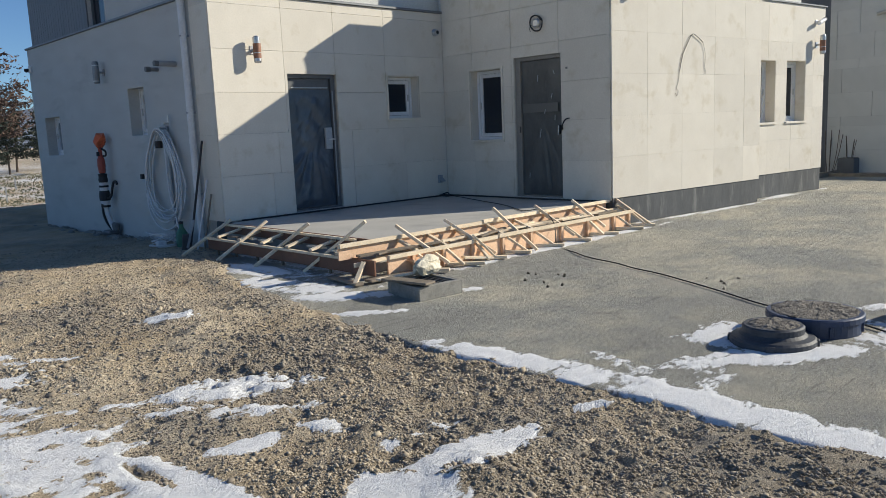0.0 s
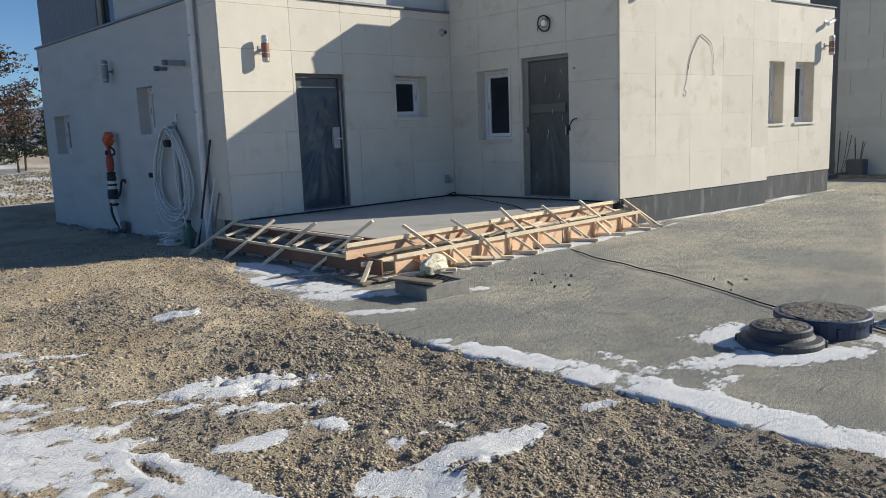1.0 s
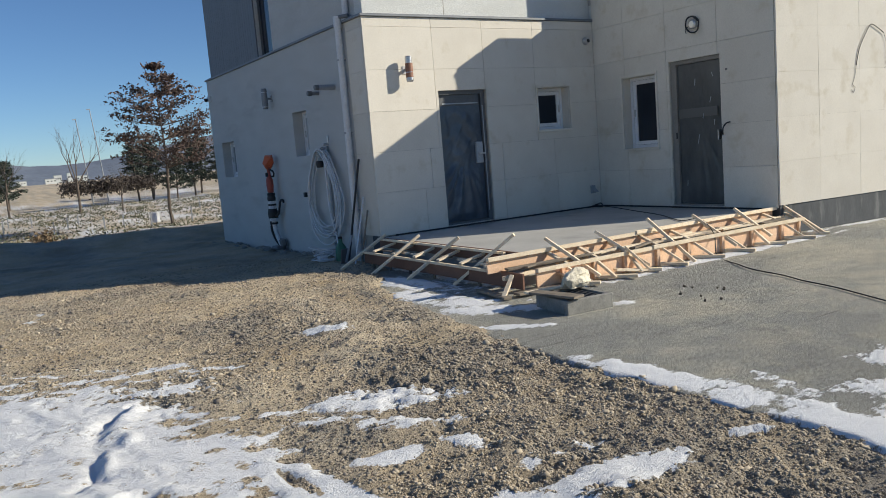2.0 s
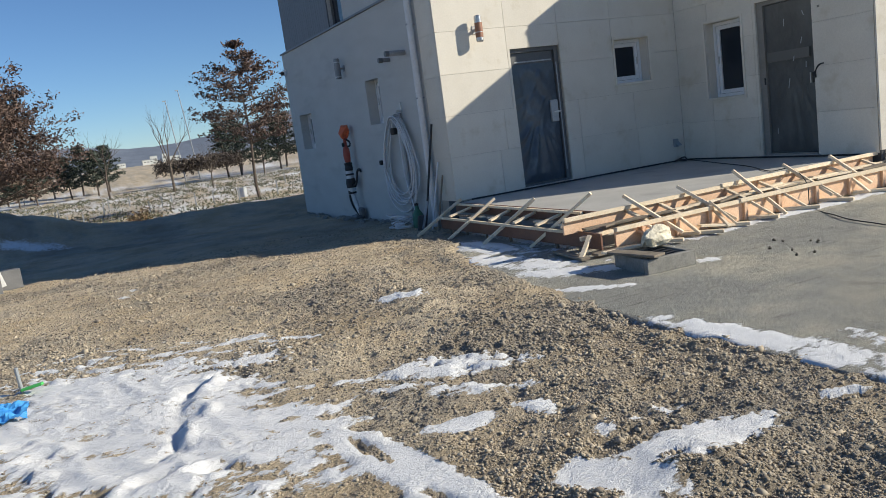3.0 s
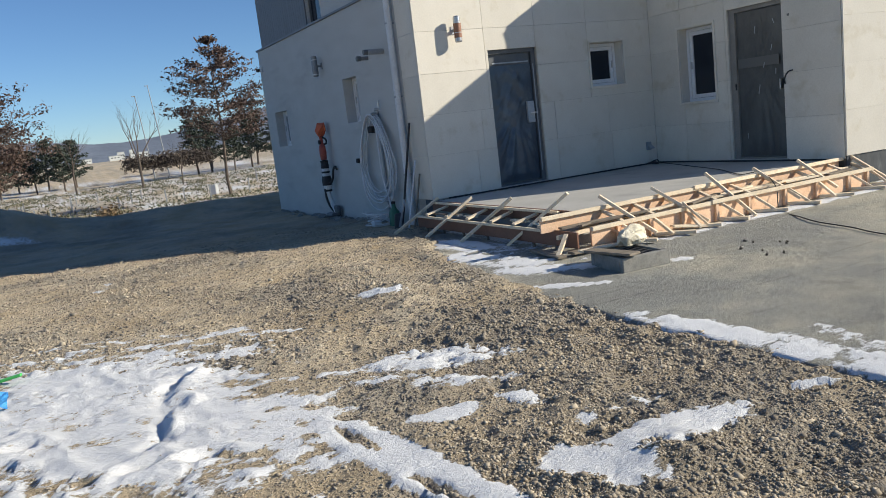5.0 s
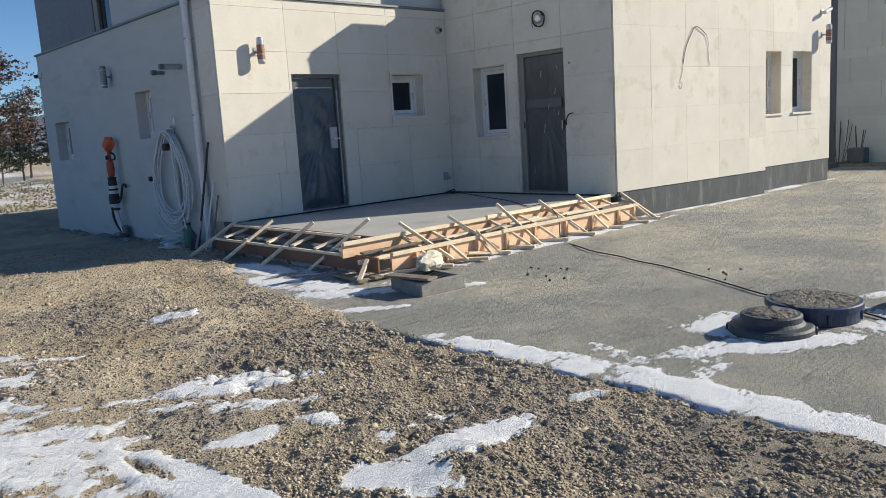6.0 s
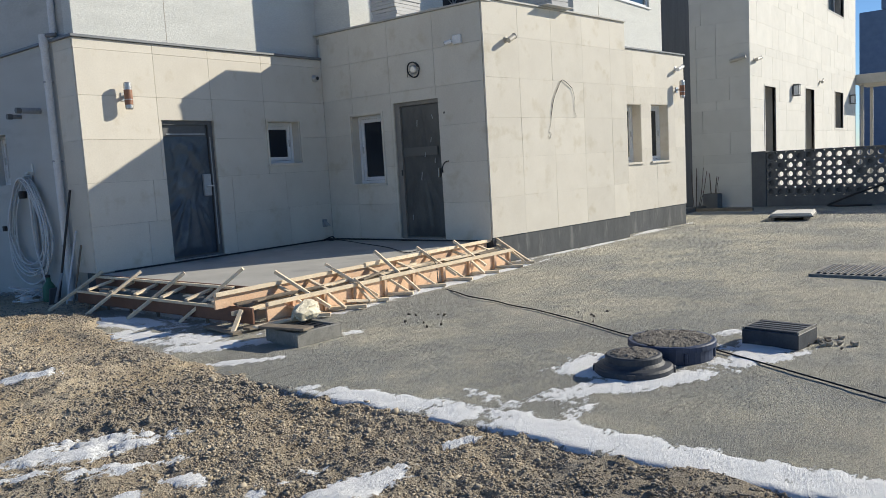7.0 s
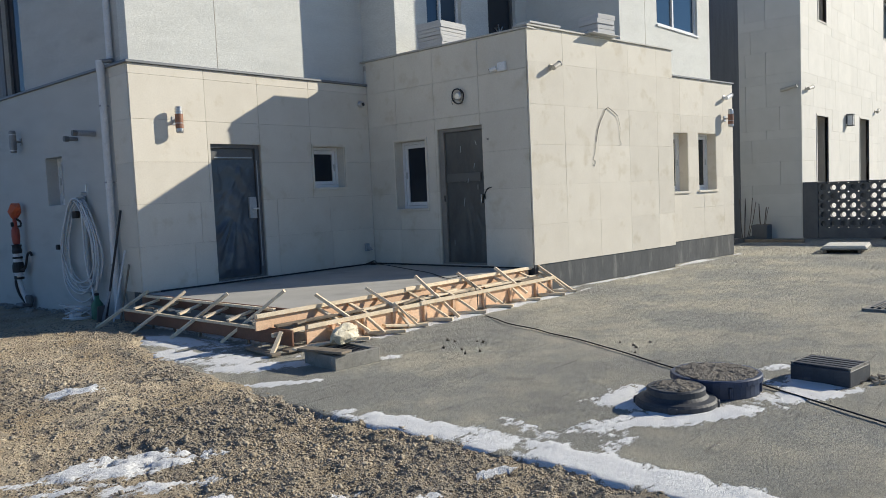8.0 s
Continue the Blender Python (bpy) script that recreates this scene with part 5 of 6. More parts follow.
def manhole(m, r_top, r_base, h, ring, label, ear):
    t = thing("manhole", label, "manhole", m, "manholes in the yard")
    bm = bmesh.new()
    if ear:
        lathe(bm, [(0, 0), (r_base, 0), (r_base, 0.045), (r_base - 0.015, 0.06), (r_top + 0.02, 0.07), (r_top, 0.09), (r_top, h - 0.01), (r_top - 0.012, h), (r_top - 0.03, h), (0, h - 0.012)], 40)
    else:
        lathe(bm, [(0, 0), (r_base, 0), (r_base, h - 0.05), (r_base + 0.02, h - 0.045), (r_base + 0.02, h - 0.008), (r_base + 0.01, h), (r_base - 0.02, h), (0, h - 0.012)], 40)
    part("ring", bm, ring, t)
    bm = bmesh.new()
    lathe(bm, [(r_top - 0.03, h - 0.004), (r_top - 0.05, h + 0.004), (r_top * 0.5, h + 0.012), (0, h + 0.01)], 40)
    bmesh.ops.subdivide_edges(bm, edges=bm.edges[:], cuts=3, use_grid_fill=True)
    for v in bm.verts:
        v.co.z += 0.018 * max(0, noise.noise(v.co * 14)) + 0.008 * noise.noise(v.co * 40)
    part("dirt_crust", bm, CRUST, t)
    if ear:
        for k in range(4):
            boxpart("lug", (-0.03, 0.03, r_base - 0.02, r_base + 0.012, 0.0, 0.05), ring, t, 0.004).matrix_basis = pose(0, 0, 0, 0, 0, 90 * k + 20)
    else:
        for k in range(6):
            boxpart("slot_rib", (-0.012, 0.012, r_base - 0.004, r_base + 0.014, 0.02, h - 0.05), ring, t, 0.003).matrix_basis = pose(0, 0, 0, 0, 0, 60 * k + 10)
    return t


manhole(pose(-0.15, -8.0, GZ), 0.205, 0.285, 0.14, IRON, "small dark plastic manhole with a dirt-crusted lid", True)
manhole(pose(0.38, -8.08, GZ), 0.335, 0.315, 0.145, BLUE_PE, "large blue-black manhole with a dirt-crusted lid", False)
drain = thing("drain_box", "dark raised drain box with a slatted lid", "drain", pose(1.12, -8.69, GZ, 0, 0, -8))
boxpart("body", (-0.19, 0.19, -0.225, 0.225, 0.0, 0.13), IRON, drain, 0.006)
for k in range(5):
    boxpart("lid_slat", (-0.17 + k * 0.07, -0.115 + k * 0.07, -0.21, 0.21, 0.13, 0.145), IRON, drain, 0.003)
for y in (-0.224, 0.209):
    boxpart("lid_edge", (-0.18, 0.18, y, y + 0.015, 0.13, 0.148), BASIN, drain)
drain = thing("drain_grate", "flat dark drain grate in the yard paving", "drain", pose(5.0, -8.6, GZ - 0.01, 0, 0, -4))
boxpart("frame", (-0.42, 0.42, -0.45, 0.45, 0.0, 0.045), BASIN, drain, 0.006)
for k in range(11):
    boxpart("grate_bar", (-0.37, 0.37, -0.41 + k * 0.074, -0.37 + k * 0.074, 0.045, 0.062), IRON, drain, 0.003)
rubble = thing("rubble", "clods of broken concrete beside the drain box", "rubble", kind="stuff")
bm = bmesh.new()
for k in range(16):
    got = bmesh.ops.create_icosphere(bm, subdivisions=1, radius=rng.uniform(0.01, 0.032))
    off = Vector((1.27 + rng.gauss(0, 0.12), -9.02 + rng.gauss(0, 0.1), GZ + 0.015))
    for v in got["verts"]:
        v.co = v.co + 0.02 * noise.noise_vector(v.co * 40 + off) + off
part("clods", bm, PEBBLE, rubble)
clods = thing("dirt_clods", "dry dirt clods dropped on the yard paving", "dirt", kind="stuff")
bm = bmesh.new()
for k in range(14):
    cx, cy = rng.choice(((0.72, -5.28), (0.6, -5.45), (0.9, -5.1), (1.6, -6.9)))
    off = Vector((cx + rng.gauss(0, 0.16), cy + rng.gauss(0, 0.16), GZ + 0.006))
    got = bmesh.ops.create_icosphere(bm, subdivisions=1, radius=rng.uniform(0.006, 0.02))
    for v in got["verts"]:
        v.co = v.co * 0.9 + 0.012 * noise.noise_vector(v.co * 60 + off) + off
part("clods", bm, CRUST, clods)

cord = thing("extension_cable", "black extension cable snaking from the porch across the yard", "cable")
zc = GZ + 0.015
tube("cable", [(4.42, -0.12, 0.012), (4.3, -0.5, 0.012), (3.9, -1.4, 0.012), (3.5, -2.3, 0.012), (3.0, -3.1, 0.012), (2.95, -3.47, 0.05), (2.75, -3.84, -0.1), (2.6, -4.0, zc), (2.2, -4.6, zc), (2.0, -4.95, zc), (1.86, -5.4, zc), (1.71, -5.71, zc), (1.58, -6.1, zc), (1.44, -6.4, zc), (1.19, -6.9, zc), (0.84, -7.55, zc),
               (0.80, -7.95, zc), (0.76, -8.2, zc), (0.64, -8.36, zc), (0.37, -8.82, zc), (0.1, -9.28, zc), (-0.5, -10.3, zc)], 0.0065, BLACK, cord)
cord = thing("wall_cable", "black cable lying along the foot of the porch walls", "cable")
tube("cable", [(0.25, -0.03, 0.016), (1.0, -0.05, 0.016), (2.2, -0.05, 0.016), (3.4, -0.04, 0.016), (4.3, -0.06, 0.016), (4.48, -0.2, 0.016), (4.5, -1.2, 0.016), (4.47, -2.2, 0.016), (4.5, -3.3, 0.016)], 0.013, BLACK, cord)
tube("knot", [(4.2, -0.1, 0.02), (4.36, -0.16, 0.07), (4.28, -0.28, 0.02), (4.15, -0.18, 0.04), (4.4, -0.1, 0.03)], 0.012, BLACK, cord)

pallet = thing("slab_pile", "low pile of pale stone slabs on dark battens", "slabs", pose(12.6, -6.0, GZ, 0, 0, 8))
for y in (-0.35, 0.3):
    boxpart("batten", (-0.5, 0.5, y, y + 0.07, 0.0, 0.07), OLDWOOD, pallet, 0.004)
for k in range(3):
    boxpart("slab", (-0.52 + 0.02 * k, 0.5 + 0.03 * k, -0.46 + 0.02 * k, 0.42 - 0.03 * k, 0.07 + 0.03 * k, 0.098 + 0.03 * k), STONE_N if k else BASIN, pallet, 0.003)

# left edge of the plot
DARKBLOCK = surface("grey_block", (0.13, 0.135, 0.14), (0.18, 0.18, 0.185), 0.9, 5, 60, 0.5)
crate = thing("block_pile", "three grey hollow concrete blocks on the soil", "blocks", pose(-6.70, 2.7, -0.43, 0, 0, 20))
for k, (x, y) in enumerate(((-0.3, 0.0), (0.12, 0.05), (0.5, 0.35))):
    boxpart("block", (x, x + 0.38, y, y + 0.19, 0.0, (0.40, 0.36, 0.30)[k]), DARKBLOCK, crate, 0.006)
sheet_board = thing("white_panel", "white board leaning against the grey blocks", "panel", pose(-6.42, 3.2, -0.40, 12, -14, 10))
boxpart("panel", (-0.22, 0.22, -0.015, 0.015, 0.0, 0.68), PVC, sheet_board, 0.004)
peg = thing("survey_peg", "short grey survey stake with a bright green flag in the snow", "stake", pose(-5.72, -3.78, -0.36))
bm = bmesh.new(); rod(bm, (0, 0, -0.05), (-0.01, 0.0, 0.2), 0.014, 8); part("stake", bm, GREYPVC, peg)
bm = bmesh.new(); box(bm, 0.0, 0.16, -0.02, 0.02, 0.0, 0.02, 0.004, pose(0.0, -0.02, 0.02, 0, -10, -20)); part("flag", bm, plain("bright_green", (0.08, 0.5, 0.12), 0.5), peg)
wrap = thing("blue_wrapper", "crumpled blue and white wrapper on the snow", "litter", pose(-5.85, -4.35, -0.345))
bm = bmesh.new()
bmesh.ops.create_grid(bm, x_segments=18, y_segments=14, size=0.19)
for v in bm.verts:
    v.co.z = 0.02 + 0.05 * noise.noise(v.co * 14) + 0.02 * noise.noise(v.co * 40)
bmesh.ops.solidify(bm, geom=bm.faces[:], thickness=0.003)
part("wrapper", bm, surface("blue_wrapper", (0.02, 0.20, 0.62), (0.10, 0.40, 0.75), 0.4, 5, 40, 0.1), wrap)


# ---- neighbouring house ----
NX, NY, NH = 16.4, -4.05, 8.0
neighbour = thing("neighbouring_house", "pale limestone clad neighbouring house", "house")
N_WIN = [(17.75, 18.85, -0.2, 2.95), (22.45, 23.65, -0.2, 3.08), (27.0, 28.45, 1.8, 3.15), (25.9, 28.6, 6.05, 7.6), (18.0, 18.75, 5.6, 7.4)]
n_front = wall("wall", "y", NY + 0.03, NX + 0.03, 31.0, -0.7, NH, 0.25, JOINT, neighbour, N_WIN)
n_side = wall("wall", "x", NX + 0.03, NY + 0.28, -2.42, -0.7, NH, 0.25, JOINT, neighbour)
wall("grey_wall", "x", NX + 0.02, -2.42, 6.0, -0.7, NH, 0.25, CLADDING, neighbour, (), "dark grey painted return wall")
boxpart("wall", (30.75, 31.0, NY + 0.28, 6.0, -0.7, NH), JOINT, neighbour)
boxpart("wall", (NX + 0.27, 31.0, 5.75, 6.0, -0.7, NH), JOINT, neighbour)
boxpart("roof", (NX + 0.02, 31.0, NY + 0.02, 6.0, NH, NH + 0.15), COPING, neighbour)
zl = [-0.4]
while zl[-1] < NH - 0.3:
    zl.append(zl[-1] + (0.62 if len(zl) % 3 else 0.24))
zl[-1] = NH
rng = random.Random(12)
for k in range(len(zl) - 1):
    us = [NY + 0.002]
    while us[-1] < -2.42:
        us.append(us[-1] + rng.choice((0.55, 0.9, 1.3)))
    us[-1] = -2.42
    slabs(n_side, "x", NX, us, zl[k:k + 2], [], STONE_N, joint=0.008)
    us = [NX + 0.0]
    while us[-1] < 30.9:
        us.append(us[-1] + rng.choice((0.7, 1.1, 1.5)))
    us[-1] = 31.0
    slabs(n_front, "y", NY, us, zl[k:k + 2], N_WIN, STONE_N, joint=0.008)
for h in N_WIN:
    # lower panes: pale grey colour stands for the lit reveals
    window("y", NY, h, 0.3, neighbour, sash=False, frame=0.07, material=FRAME if h[3] < 5 else PVC, glass=GLASS_SKY if h[3] > 5 else GLASS_PALE, sill=None)
    bm = bmesh.new()
    for q in cut_rect((h[0] - 0.05, h[1] + 0.05, h[2] - 0.05, h[3] + 0.05), [h]):
        face_box(bm, "y", NY - 0.015, 0.1, *q)
    part("window_surround", bm, COPING_PALE if h[3] > 5 else STONE_N, neighbour)


def lantern(m, label):
    t = thing("wall_lantern", label, "lamp", m, "wall lanterns")
    boxpart("plate", (-0.06, 0.06, -0.02, 0.0, -0.12, 0.14), FRAME, t, 0.004)
    boxpart("glass", (-0.07, 0.07, -0.19, -0.05, -0.15, 0.13), PVC, t, 0.004)
    for x in (-0.085, 0.07):
        for y in (-0.205, -0.05):
            boxpart("corner_bar", (x, x + 0.015, y, y + 0.015, -0.16, 0.14), FRAME, t)
    bm = bmesh.new()
    box(bm, -0.1, 0.1, -0.22, -0.02, 0.14, 0.18, 0.012)
    box(bm, -0.1, 0.1, -0.22, -0.02, -0.19, -0.16, 0.008)
    part("caps", bm, FRAME, t)
    return t


for x in (20.85, 29.8):
    lantern(pose(x, NY, 2.95), "dark framed wall lantern on pale stone")
spot(pose(24.5, NY, 3.4), "small beige tubular spot lamp on pale stone", 0.22, 0.05)
spot(pose(NX + 0.4, NY, 3.62), "small beige tubular spot lamp at the wall corner", 0.4, 0.045)
spot(pose(NX, NY + 0.35, 3.62, 0, 0, -90), "small beige tubular spot lamp round the wall corner", 0.4, 0.045)
gate_post = thing("gate_pier", "plain charcoal wall pier beside the block fence", "pier")
boxpart("pier", (16.38, 16.7, -4.43, -4.06, -0.6, 1.12), BLOCKWALL, gate_post, 0.01)

# pierced block fence
fence = thing("block_fence", "charcoal fence of pierced blocks with round holes", "fence")
boxpart("coping", (16.38, 16.60, -9.65, -4.44, 1.075, 1.105), BLOCKWALL, fence, 0.004)
boxpart("base", (16.40, 16.58, -9.65, -4.44, -0.6, -0.10), BLOCKWALL, fence)
S = 0.235


def pierced_block(open_, seed):
    """Square block with a round funnel hole, or a blind dish."""
    bm = bmesh.new()
    n = 16
    sq, out, inn, back = [], [], [], []
    for k in range(n):
        a = (k + 0.5) * math.tau / n
        c, s = math.cos(a), math.sin(a)
        q = 0.5 * S * 0.995 / max(abs(c), abs(s))
        sq.append((0.0, c * q, s * q)); back.append((0.16, c * q, s * q))
        out.append((0.0, c * 0.074, s * 0.074)); inn.append((0.16, c * 0.066, s * 0.066))
    V = [[bm.verts.new(p) for p in ring] for ring in (sq, out, inn, back)]
    for k in range(n):
        j = (k + 1) % n
        for a, b in ((0, 1), (1, 2), (2, 3), (3, 0)):
            bm.faces.new((V[a][k], V[a][j], V[b][j], V[b][k]))
    if not open_:
        c = [bm.verts.new((0.1, 0.069 * math.cos(k * math.tau / 12), 0.069 * math.sin(k * math.tau / 12))) for k in range(12)]
        bm.faces.new(c)
    bmesh.ops.recalc_face_normals(bm, faces=bm.faces[:])
    me = bpy.data.meshes.new("pierced_block")
    bm.to_mesh(me); bm.free()
    me.materials.append(BLOCKWALL)
    return me


kinds = (pierced_block(True, 1), pierced_block(False, 2))
rng = random.Random(3)
for j in range(5):
    for i in range(22):
        ob = new("pierced_block", kinds[1 if (i == 0 or (j == 0 and rng.random() < 0.75) or rng.random() < 0.28) else 0])
        ob.parent = fence
        ob.matrix_basis = pose(16.41, -4.44 - S * (i + 0.5), -0.10 + S * (j + 0.5))
rng = random.Random(4)
planter = thing("planter", "square charcoal planter with bare twigs", "planter", pose(15.9, -3.15, GZ))
bm = bmesh.new(); box(bm, -0.2, 0.2, -0.2, 0.2, 0.0, 0.40, 0.01); part("pot", bm, BLOCKWALL, planter)
boxpart("soil", (-0.18, 0.18, -0.18, 0.18, 0.40, 0.41), CRUST, planter)
for k in range(7):
    x, y = rng.uniform(-0.12, 0.12), rng.uniform(-0.12, 0.12)
    tube("twig", [(x, y, 0.38), (x * 1.4, y * 1.4, 0.65), (x * 2.0, y * 1.8, rng.uniform(0.8, 1.0))], 0.008, BARK, planter, sides=5)
for k in range(6):
    if k == 0:
        shrub = thing("bare_shrub", "bare twiggy shrub against the pale wall", "shrub", pose(16.1, -2.6, GZ))
    x, y = rng.uniform(-0.25, 0.25), rng.uniform(-0.25, 0.25)
    tube("twig", [(x * 0.4, y * 0.4, -0.03), (x * 0.9, y * 0.9, 0.5), (x * 1.3, y * 1.2, rng.uniform(0.8, 1.15))], 0.009, BARK, shrub, sides=5)
edging = thing("planting_bed_edge", "low dark timber edging of the planting bed", "edging")
boxpart("edge", (13.4, 16.3, -3.02, -2.9, -0.6, -0.27), OLDWOOD, edging, 0.01)
boxpart("edge", (14.9, 15.02, -4.5, -3.03, -0.6, -0.29), OLDWOOD, edging, 0.01)
hump = thing("cable_drum_end", "black hose lying by the block fence", "hose")
tube("hose", [(16.1, -7.0, GZ + 0.03), (15.9, -6.4, GZ + 0.03), (16.2, -6.0, GZ + 0.03), (16.2, -6.8, 0.0), (16.3, -7.4, 0.2)], 0.03, BLACK, hump)

# things beyond the fence
shed = thing("blue_building", "tall blue metal building far behind the fence", "building", pose(62, -2.6, 0))
bm = bmesh.new(); box(bm, -4, 4, -5.6, 3.0, -1, 10.4, 0.05); part("wall", bm, BLUEWALL, shed)
boxpart("parapet", (-4.1, 4.1, -0.6, 1.6, 10.4, 11.3), BLUEWALL, shed, 0.05)
for k in range(3):
    boxpart("window", (-4.06, -3.95, -4.6 + 1.7 * k, -3.6 + 1.7 * k, 4.0, 6.0), GLASS, shed)
canopy = thing("canopy", "flat grey canopy behind the neighbouring house", "canopy", pose(32.2, -5.0, 0))
boxpart("roof_slab", (-1.19, 1.6, -0.5, 1.0, 3.6, 4.0), COPING_PALE, canopy, 0.02)
for x in (-0.9, 1.3):
    boxpart("post", (x, x + 0.12, 0.7, 0.82, -0.9, 3.6), COPING_PALE, canopy, 0.01)

# ---- trees and distance ----
def grow(bm, p, d, length, r, level, tips, rng, spread, bend):
    """A tapering limb that forks; its far ends go into tips."""
    steps = 3
    a = Vector(p)
    d = Vector(d).normalized()
    for k in range(steps):
        r2 = r * (1 - 0.22)
        d = (d + Vector((rng.gauss(0, bend), rng.gauss(0, bend), rng.gauss(0.02, bend * 0.6)))).normalized()
        b = a + d * length / steps
        rod(bm, a, b, r, 6 if level < 2 else 4, r2)
        a, r = b, r2
        if level >= 2:
            tips.append(a.copy())
        if level < 3 and k > 0:
            for _ in range(2):
                side = Vector((rng.uniform(-1, 1), rng.uniform(-1, 1), rng.uniform(-0.1, 0.5))).normalized()
                grow(bm, a, d * (1 - spread) + side * spread, length * rng.uniform(0.45, 0.65), r * 0.6, level + 1, tips, rng, spread, bend)
    tips.append(a.copy())


def leaf_mesh(tips, per, size, spread, rng, flat=0.7):
    verts, faces = [], []
    for t in tips:
        for _ in range(per):
            c = t + Vector((rng.gauss(0, spread), rng.gauss(0, spread), rng.gauss(0, spread * flat)))
            u = Vector((rng.gauss(0, 1), rng.gauss(0, 1), rng.gauss(0, 0.7))).normalized()
            w = u.cross(Vector((rng.gauss(0, 1), rng.gauss(0, 1), rng.gauss(0, 1)))).normalized()
            s = size * rng.uniform(0.6, 1.3)
            i = len(verts)
            n = u.cross(w) * s * 0.2
            verts += [c - u * s, c + w * s * 0.45 + n, c + u * s, c - w * s * 0.45 + n]
            faces.append((i, i + 1, i + 2, i + 3))
    return verts, faces


def crown(name, verts, faces, mat, parent):
    me = bpy.data.meshes.new(name)
    me.from_pydata([tuple(v) for v in verts], [], faces)
    me.materials.append(mat)
    ob = new(name, me)
    ob.parent = parent
    return tagged(ob, kind="stuff")


def oak(m, height, label, seed, per=5, leaf=0.09, group="dry-leaved oaks", first=0.33, reach=0.36, flat=0.7):
    """Young oak that has kept its dry leaves: a straight stem with tiers of level limbs."""
    rng = random.Random(seed)
    t = thing("oak_tree", label, "tree", m, group)
    bm = bmesh.new()
    tips = []
    a = Vector((0, 0, -0.2))
    n = 11
    for k in range(n):
        r = 0.010 * height * (1 - k / n) + 0.012
        b = Vector((0.008 * height * math.sin(k * 0.5 + seed), 0.006 * height * math.cos(k * 0.9), height * (k + 1) / n))
        rod(bm, a, b, r, 7, r * 0.85)
        a = b
        f = (k + 1) / n
        if f > first:
            reach_k = height * reach * min(1.0, 1.55 * (1.06 - f)) * rng.uniform(0.8, 1.1)
            for j in range(6 if f < 0.7 else 5 if f < 0.85 else 3):
                ang = rng.uniform(0, math.tau)
                grow(bm, b, (math.cos(ang), math.sin(ang), 0.3), reach_k, r * 0.55, 2, tips, rng, 0.45, 0.16)
                side = Vector((math.cos(ang), math.sin(ang), 0.2))
                rod(bm, b, b + side * reach_k * 0.78, r * 0.4, 5, r * 0.2)
                for s in (0.45, 0.75):
                    grow(bm, b + side * reach_k * s, (math.cos(ang + rng.uniform(-1, 1)), math.sin(ang + rng.uniform(-1, 1)), 0.25), reach_k * 0.42, r * 0.3, 3, tips, rng, 0.4, 0.2)
    tips.append(a)
    part("trunk", bm, BARK, t)
    crown("crown", *leaf_mesh(tips, per, leaf, 0.17, rng, flat), OAKLEAF, t)
    return t


def pine(m, height, label, seed):
    rng = random.Random(seed)
    t = thing("pine_tree", label, "tree", m, "far pines")
    bm = bmesh.new()
    rod(bm, (0, 0, -0.3), (0.05 * height, 0, height * 0.95), 0.02 * height, 7, 0.006 * height)
    tips = []
    for k in range(22):
        f = 0.25 + 0.75 * k / 21
        ang = k * 2.4
        L = height * 0.4 * (1.1 - f) * rng.uniform(0.7, 1.2)
        o = Vector((0.05 * height * f, 0, height * 0.95 * f))
        e = o + Vector((math.cos(ang) * L, math.sin(ang) * L, L * 0.25))
        rod(bm, o, e, 0.007 * height, 4, 0.003 * height)
        for s in (0.4, 0.65, 0.85, 1.0):
            tips.append(o.lerp(e, s))
    part("trunk", bm, BARK, t)
    crown("crown", *leaf_mesh(tips, 26, 0.12, 0.045 * height, rng, 0.38), NEEDLES, t)
    return t


def bare_tree(m, height, label, seed):
    rng = random.Random(seed)
    t = thing("bare_tree", label, "tree", m, "bare field trees")
    bm = bmesh.new()
    tips = []
    rod(bm, (0, 0, -0.3), (0.02, 0, height * 0.35), 0.018 * height, 7, 0.013 * height)
    for k in range(4):
        a = k * 1.7
        grow(bm, (0.02, 0, height * 0.34), (0.4 * math.cos(a), 0.4 * math.sin(a), 1.0), height * 0.42, 0.009 * height, 1, tips, rng, 0.33, 0.1)
    part("trunk", bm, BARK, t)
    return t


oak(pose(2.5, 24.0, -0.95, 0, 0, 40), 6.6, "young oak with dry brown leaves in the snowy field", 5, per=5, leaf=0.085, first=0.36, reach=0.335, flat=0.3)
oak(pose(-8.1, 25.0, -0.95), 6.5, "dense oak with dry red-brown leaves", 9, per=17, leaf=0.08, first=0.1, reach=0.5)
oak(pose(-9.6, 30.0, -0.95), 6.5, "dense oak with dry red-brown leaves", 13, per=13, leaf=0.085, first=0.1, reach=0.5)
bare_tree(pose(1.8, 47, -1.0), 5.6, "bare young tree in the field", 2)
bare_tree(pose(3.8, 43, -1.0, 0, 3, 50), 3.0, "small bare leaning tree in the field", 4)
bare_tree(pose(-2.3, 50, -1.0, 0, 0, 90), 4.6, "bare young tree before the pines", 6)
rng = random.Random(21)
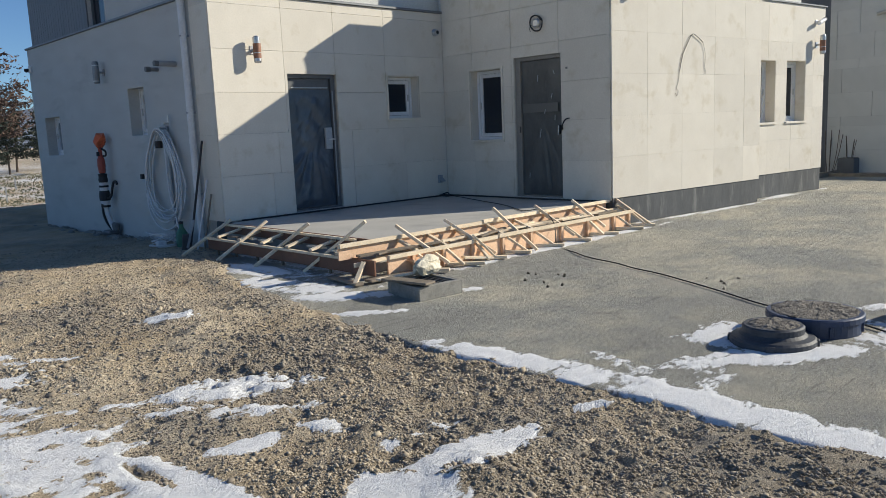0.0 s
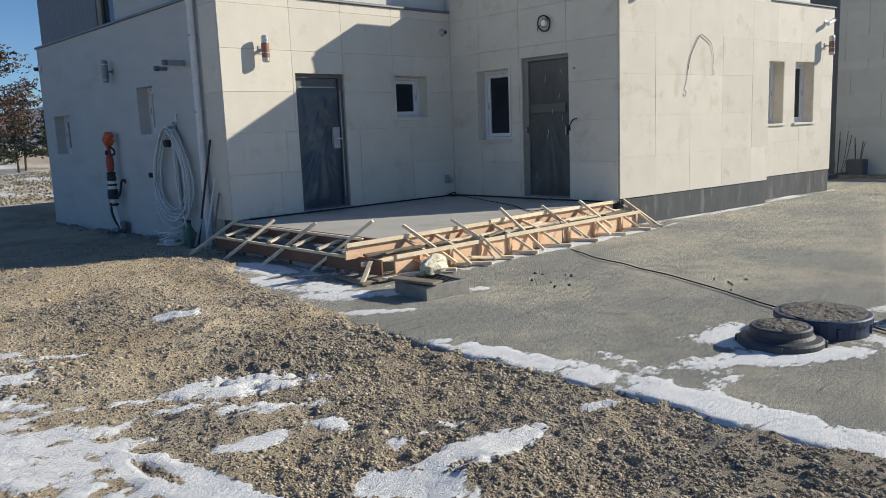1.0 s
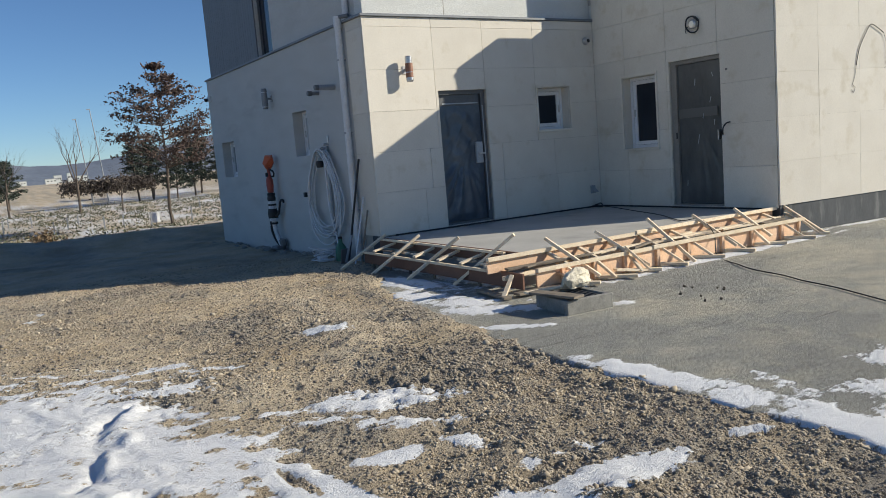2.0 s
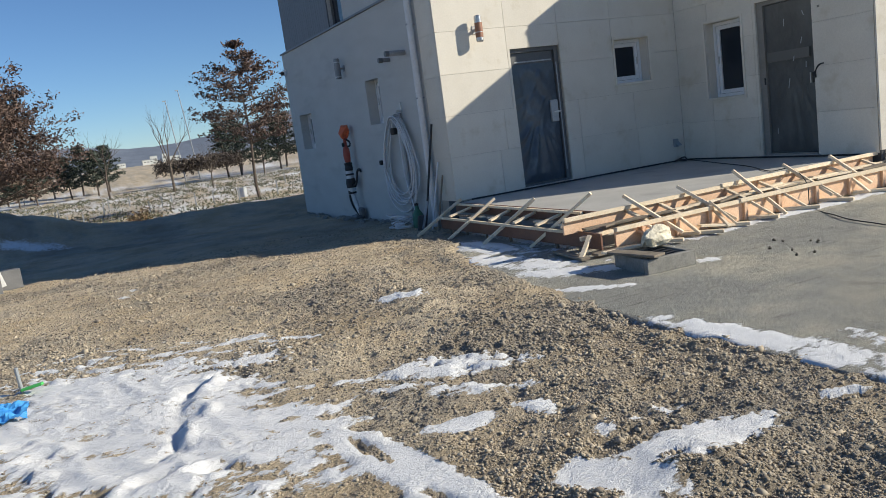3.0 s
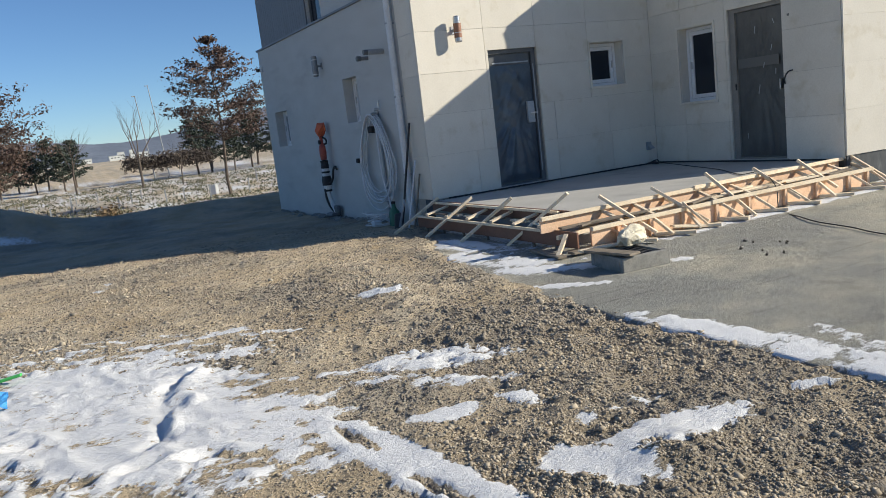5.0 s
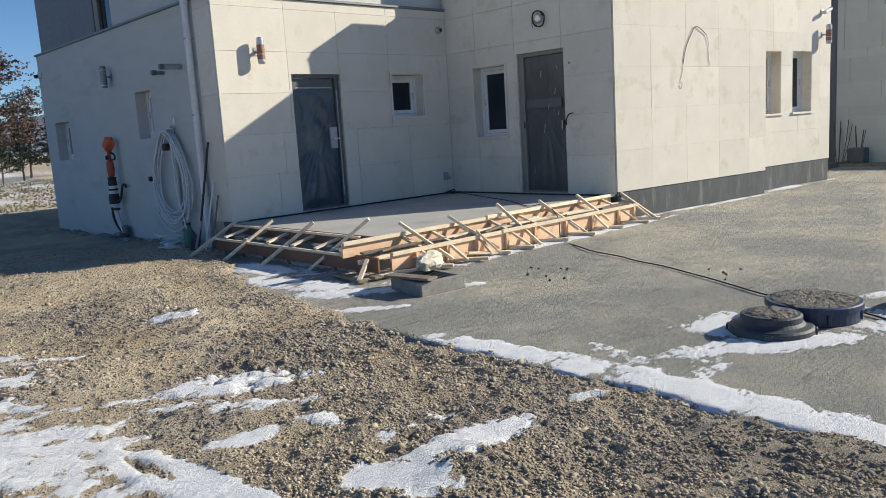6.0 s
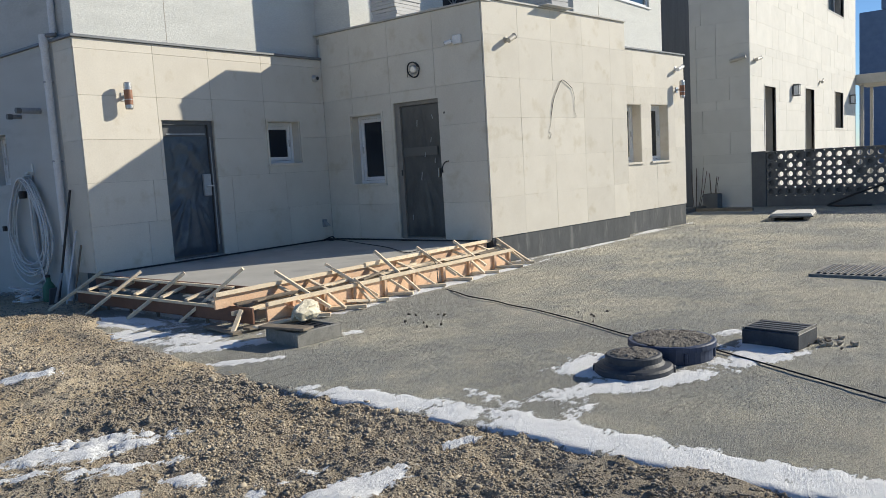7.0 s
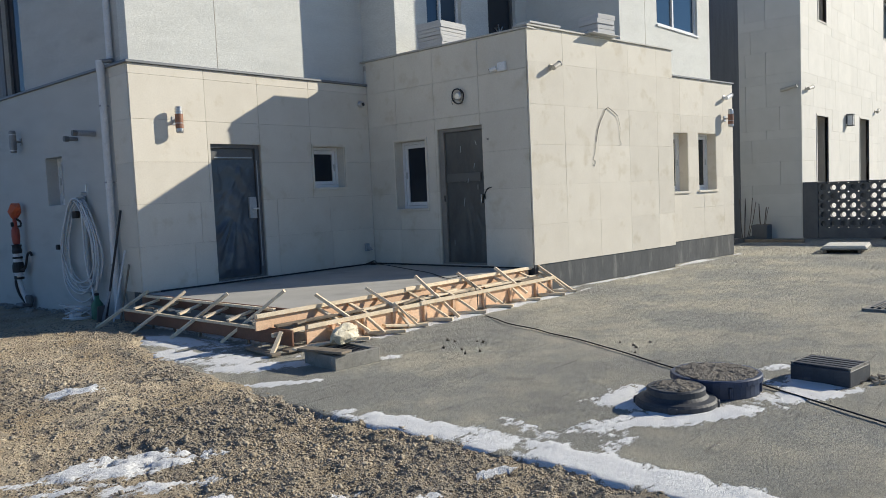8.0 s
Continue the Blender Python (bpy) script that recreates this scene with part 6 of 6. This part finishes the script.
for x, y, h in ((-12.5, 62, 4.6), (-9.6, 66, 5.2), (-7.2, 60, 5.0), (-4.6, 62, 5.0), (-2.6, 60, 5.3), (-1.4, 66, 5.8), (-15, 66, 5.5), (8.2, 60, 6.6), (9.8, 62, 7.2), (13.0, 60, 6.4), (14.6, 64, 7.0), (16.5, 62, 7.2), (18.5, 66, 6.5), (11.5, 70, 6.5), (-6.0, 70, 6.0), (-11, 70, 6.2), (-8.4, 58, 4.6), (-3.6, 68, 6.2), (10.9, 58, 5.2), (15.6, 58, 6.4)):
    pine(pose(x, y, float(soil_height(np.array([x]), np.array([y]))[0]) - 0.2, 0, 0, rng.uniform(0, 360)), h * 0.78, "dark green pine behind the field", int(x * 7 + y))
for x, y, h in ((6.6, 66, 6.8), (5.0, 64, 5.8)):
    pole = thing("lamp_post", "tall thin grey lighting pole beyond the field", "pole", pose(x, y, -0.5, 0, -4, 0), "tall poles")
    bm = bmesh.new(); rod(bm, (0, 0, -1), (0, 0, h + 1.2), 0.06, 10, 0.035); part("mast", bm, GREYPVC, pole)
    boxpart("head", (-0.25, 0.05, -0.06, 0.06, h + 1.2, h + 1.27), GREYPVC, pole)
hedge_pts = [Vector((rng.uniform(2, 9), 58 + rng.uniform(-0.6, 0.6), 0.2 + rng.random() * 0.9)) for _ in range(420)]
hedge = thing("hedge", "long brown winter hedge beyond the field", "hedge", kind="stuff")
crown("hedge_leaves", *leaf_mesh(hedge_pts, 14, 0.12, 0.25, rng), leafy("winter_hedge", (0.05, 0.04, 0.035), (0.12, 0.095, 0.075)), hedge)
tufts = []
for k in range(26):
    tufts.append(Vector((-2.7 + rng.gauss(0, 0.24), 21 + rng.gauss(0, 0.24), -0.9 + abs(rng.gauss(0, 0.14)))))
grass = thing("dry_grass", "clumps of dry brown grass at the field edge", "grass", kind="stuff")
crown("grass_blades", *leaf_mesh(tufts, 26, 0.07, 0.12, rng, 0.8), DRYGRASS, grass)
weeds = [Vector((rng.uniform(-14, 24), rng.uniform(16, 56), 0)) for _ in range(2600)]
wz = soil_height(np.array([v.x for v in weeds]), np.array([v.y for v in weeds]))
for v, z in zip(weeds, wz):
    v.z = float(z) + 0.06
field = thing("field_weeds", "low grey-green weeds poking through the snow", "weeds", kind="stuff")
crown("weed_blades", *leaf_mesh(weeds, 9, 0.07, 0.2, rng, 0.3), leafy("field_weeds", (0.07, 0.085, 0.045), (0.19, 0.17, 0.10)), field)
for k in range(26):
    x, y = rng.uniform(-8, 12), rng.uniform(22, 40)
    stake = tagged(boxpart("field_stake", (x, x + 0.05, y, y + 0.05, -1.3, -0.35), GREYPVC), "thin grey plant stake in the snowy field", "stake", "plant stakes in the field")
sign = thing("field_sign", "small white board on a stake in the field", "sign", pose(1.9, 24.4, -0.95))
boxpart("board", (-0.17, 0.17, -0.01, 0.01, 0.12, 0.55), PVC, sign, 0.004)
boxpart("stake", (-0.02, 0.02, 0.012, 0.04, -0.2, 0.5), OLDWOOD, sign)
for x, y, w, h in ((10.5, 190, 7, 2.6), (18, 210, 10, 3.2), (25, 260, 8, 7.5), (29, 262, 5, 9), (36, 300, 14, 6), (-28, 240, 12, 3.5)):
    b = thing("far_building", "small white building in the far valley", "building", pose(x * 3.6, y * 3.6, 0))
    boxpart("wall", (0, w, 0, 6, -3, h + 1.5), STUCCO, b, 0.02)
    boxpart("roof", (-0.3, w + 0.3, -0.3, 6.3, h + 1.5, h + 1.9), GREYPVC, b)
    for k in range(3):
        boxpart("window", (w * (0.15 + 0.28 * k), w * (0.3 + 0.28 * k), -0.05, 0.02, h * 0.45 + 1, h * 0.7 + 1), GLASS, b)

# woods tinted bluish grey: the haze of distance is in the base colour
HILL = surface("haze_tinted_hill", (0.13, 0.16, 0.21), (0.17, 0.20, 0.25), 1.0, 0.01, 0.12, 0.3, coords="Object", depth=2.0)


def hills(name, y0, crest, base, seed, label):
    """A ridge of far hills: a strip of slope that rises to an uneven crest."""
    verts, faces = [], []
    n = 120
    for i in range(n + 1):
        x = -1500 + 3600 * i / n
        c = crest(x) * (0.75 + 0.5 * fbm(np.array([x * 0.006]), np.array([seed * 1.0]), seed, 4)[0])
        for j, f in enumerate((0.0, 0.45, 0.8, 1.0, 0.6)):
            verts.append((x + 14 * noise.noise((i, j, seed)), y0 + 160 * j, base + max(c, 1.0) * f))
    for i in range(n):
        for j in range(4):
            a = i * 5 + j
            faces.append((a, a + 5, a + 6, a + 1))
    me = bpy.data.meshes.new(name)
    me.from_pydata(verts, [], faces)
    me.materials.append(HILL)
    return tagged(new(name, me), label, "hills", kind="structure")


hills("backdrop", 1500.0, lambda x: 48 + 50 * math.exp(-((x - 640) / 250) ** 2) + 28 * math.exp(-((x + 60) / 190) ** 2), -12, 61, "wooded hills on the horizon, tinted blue for haze")
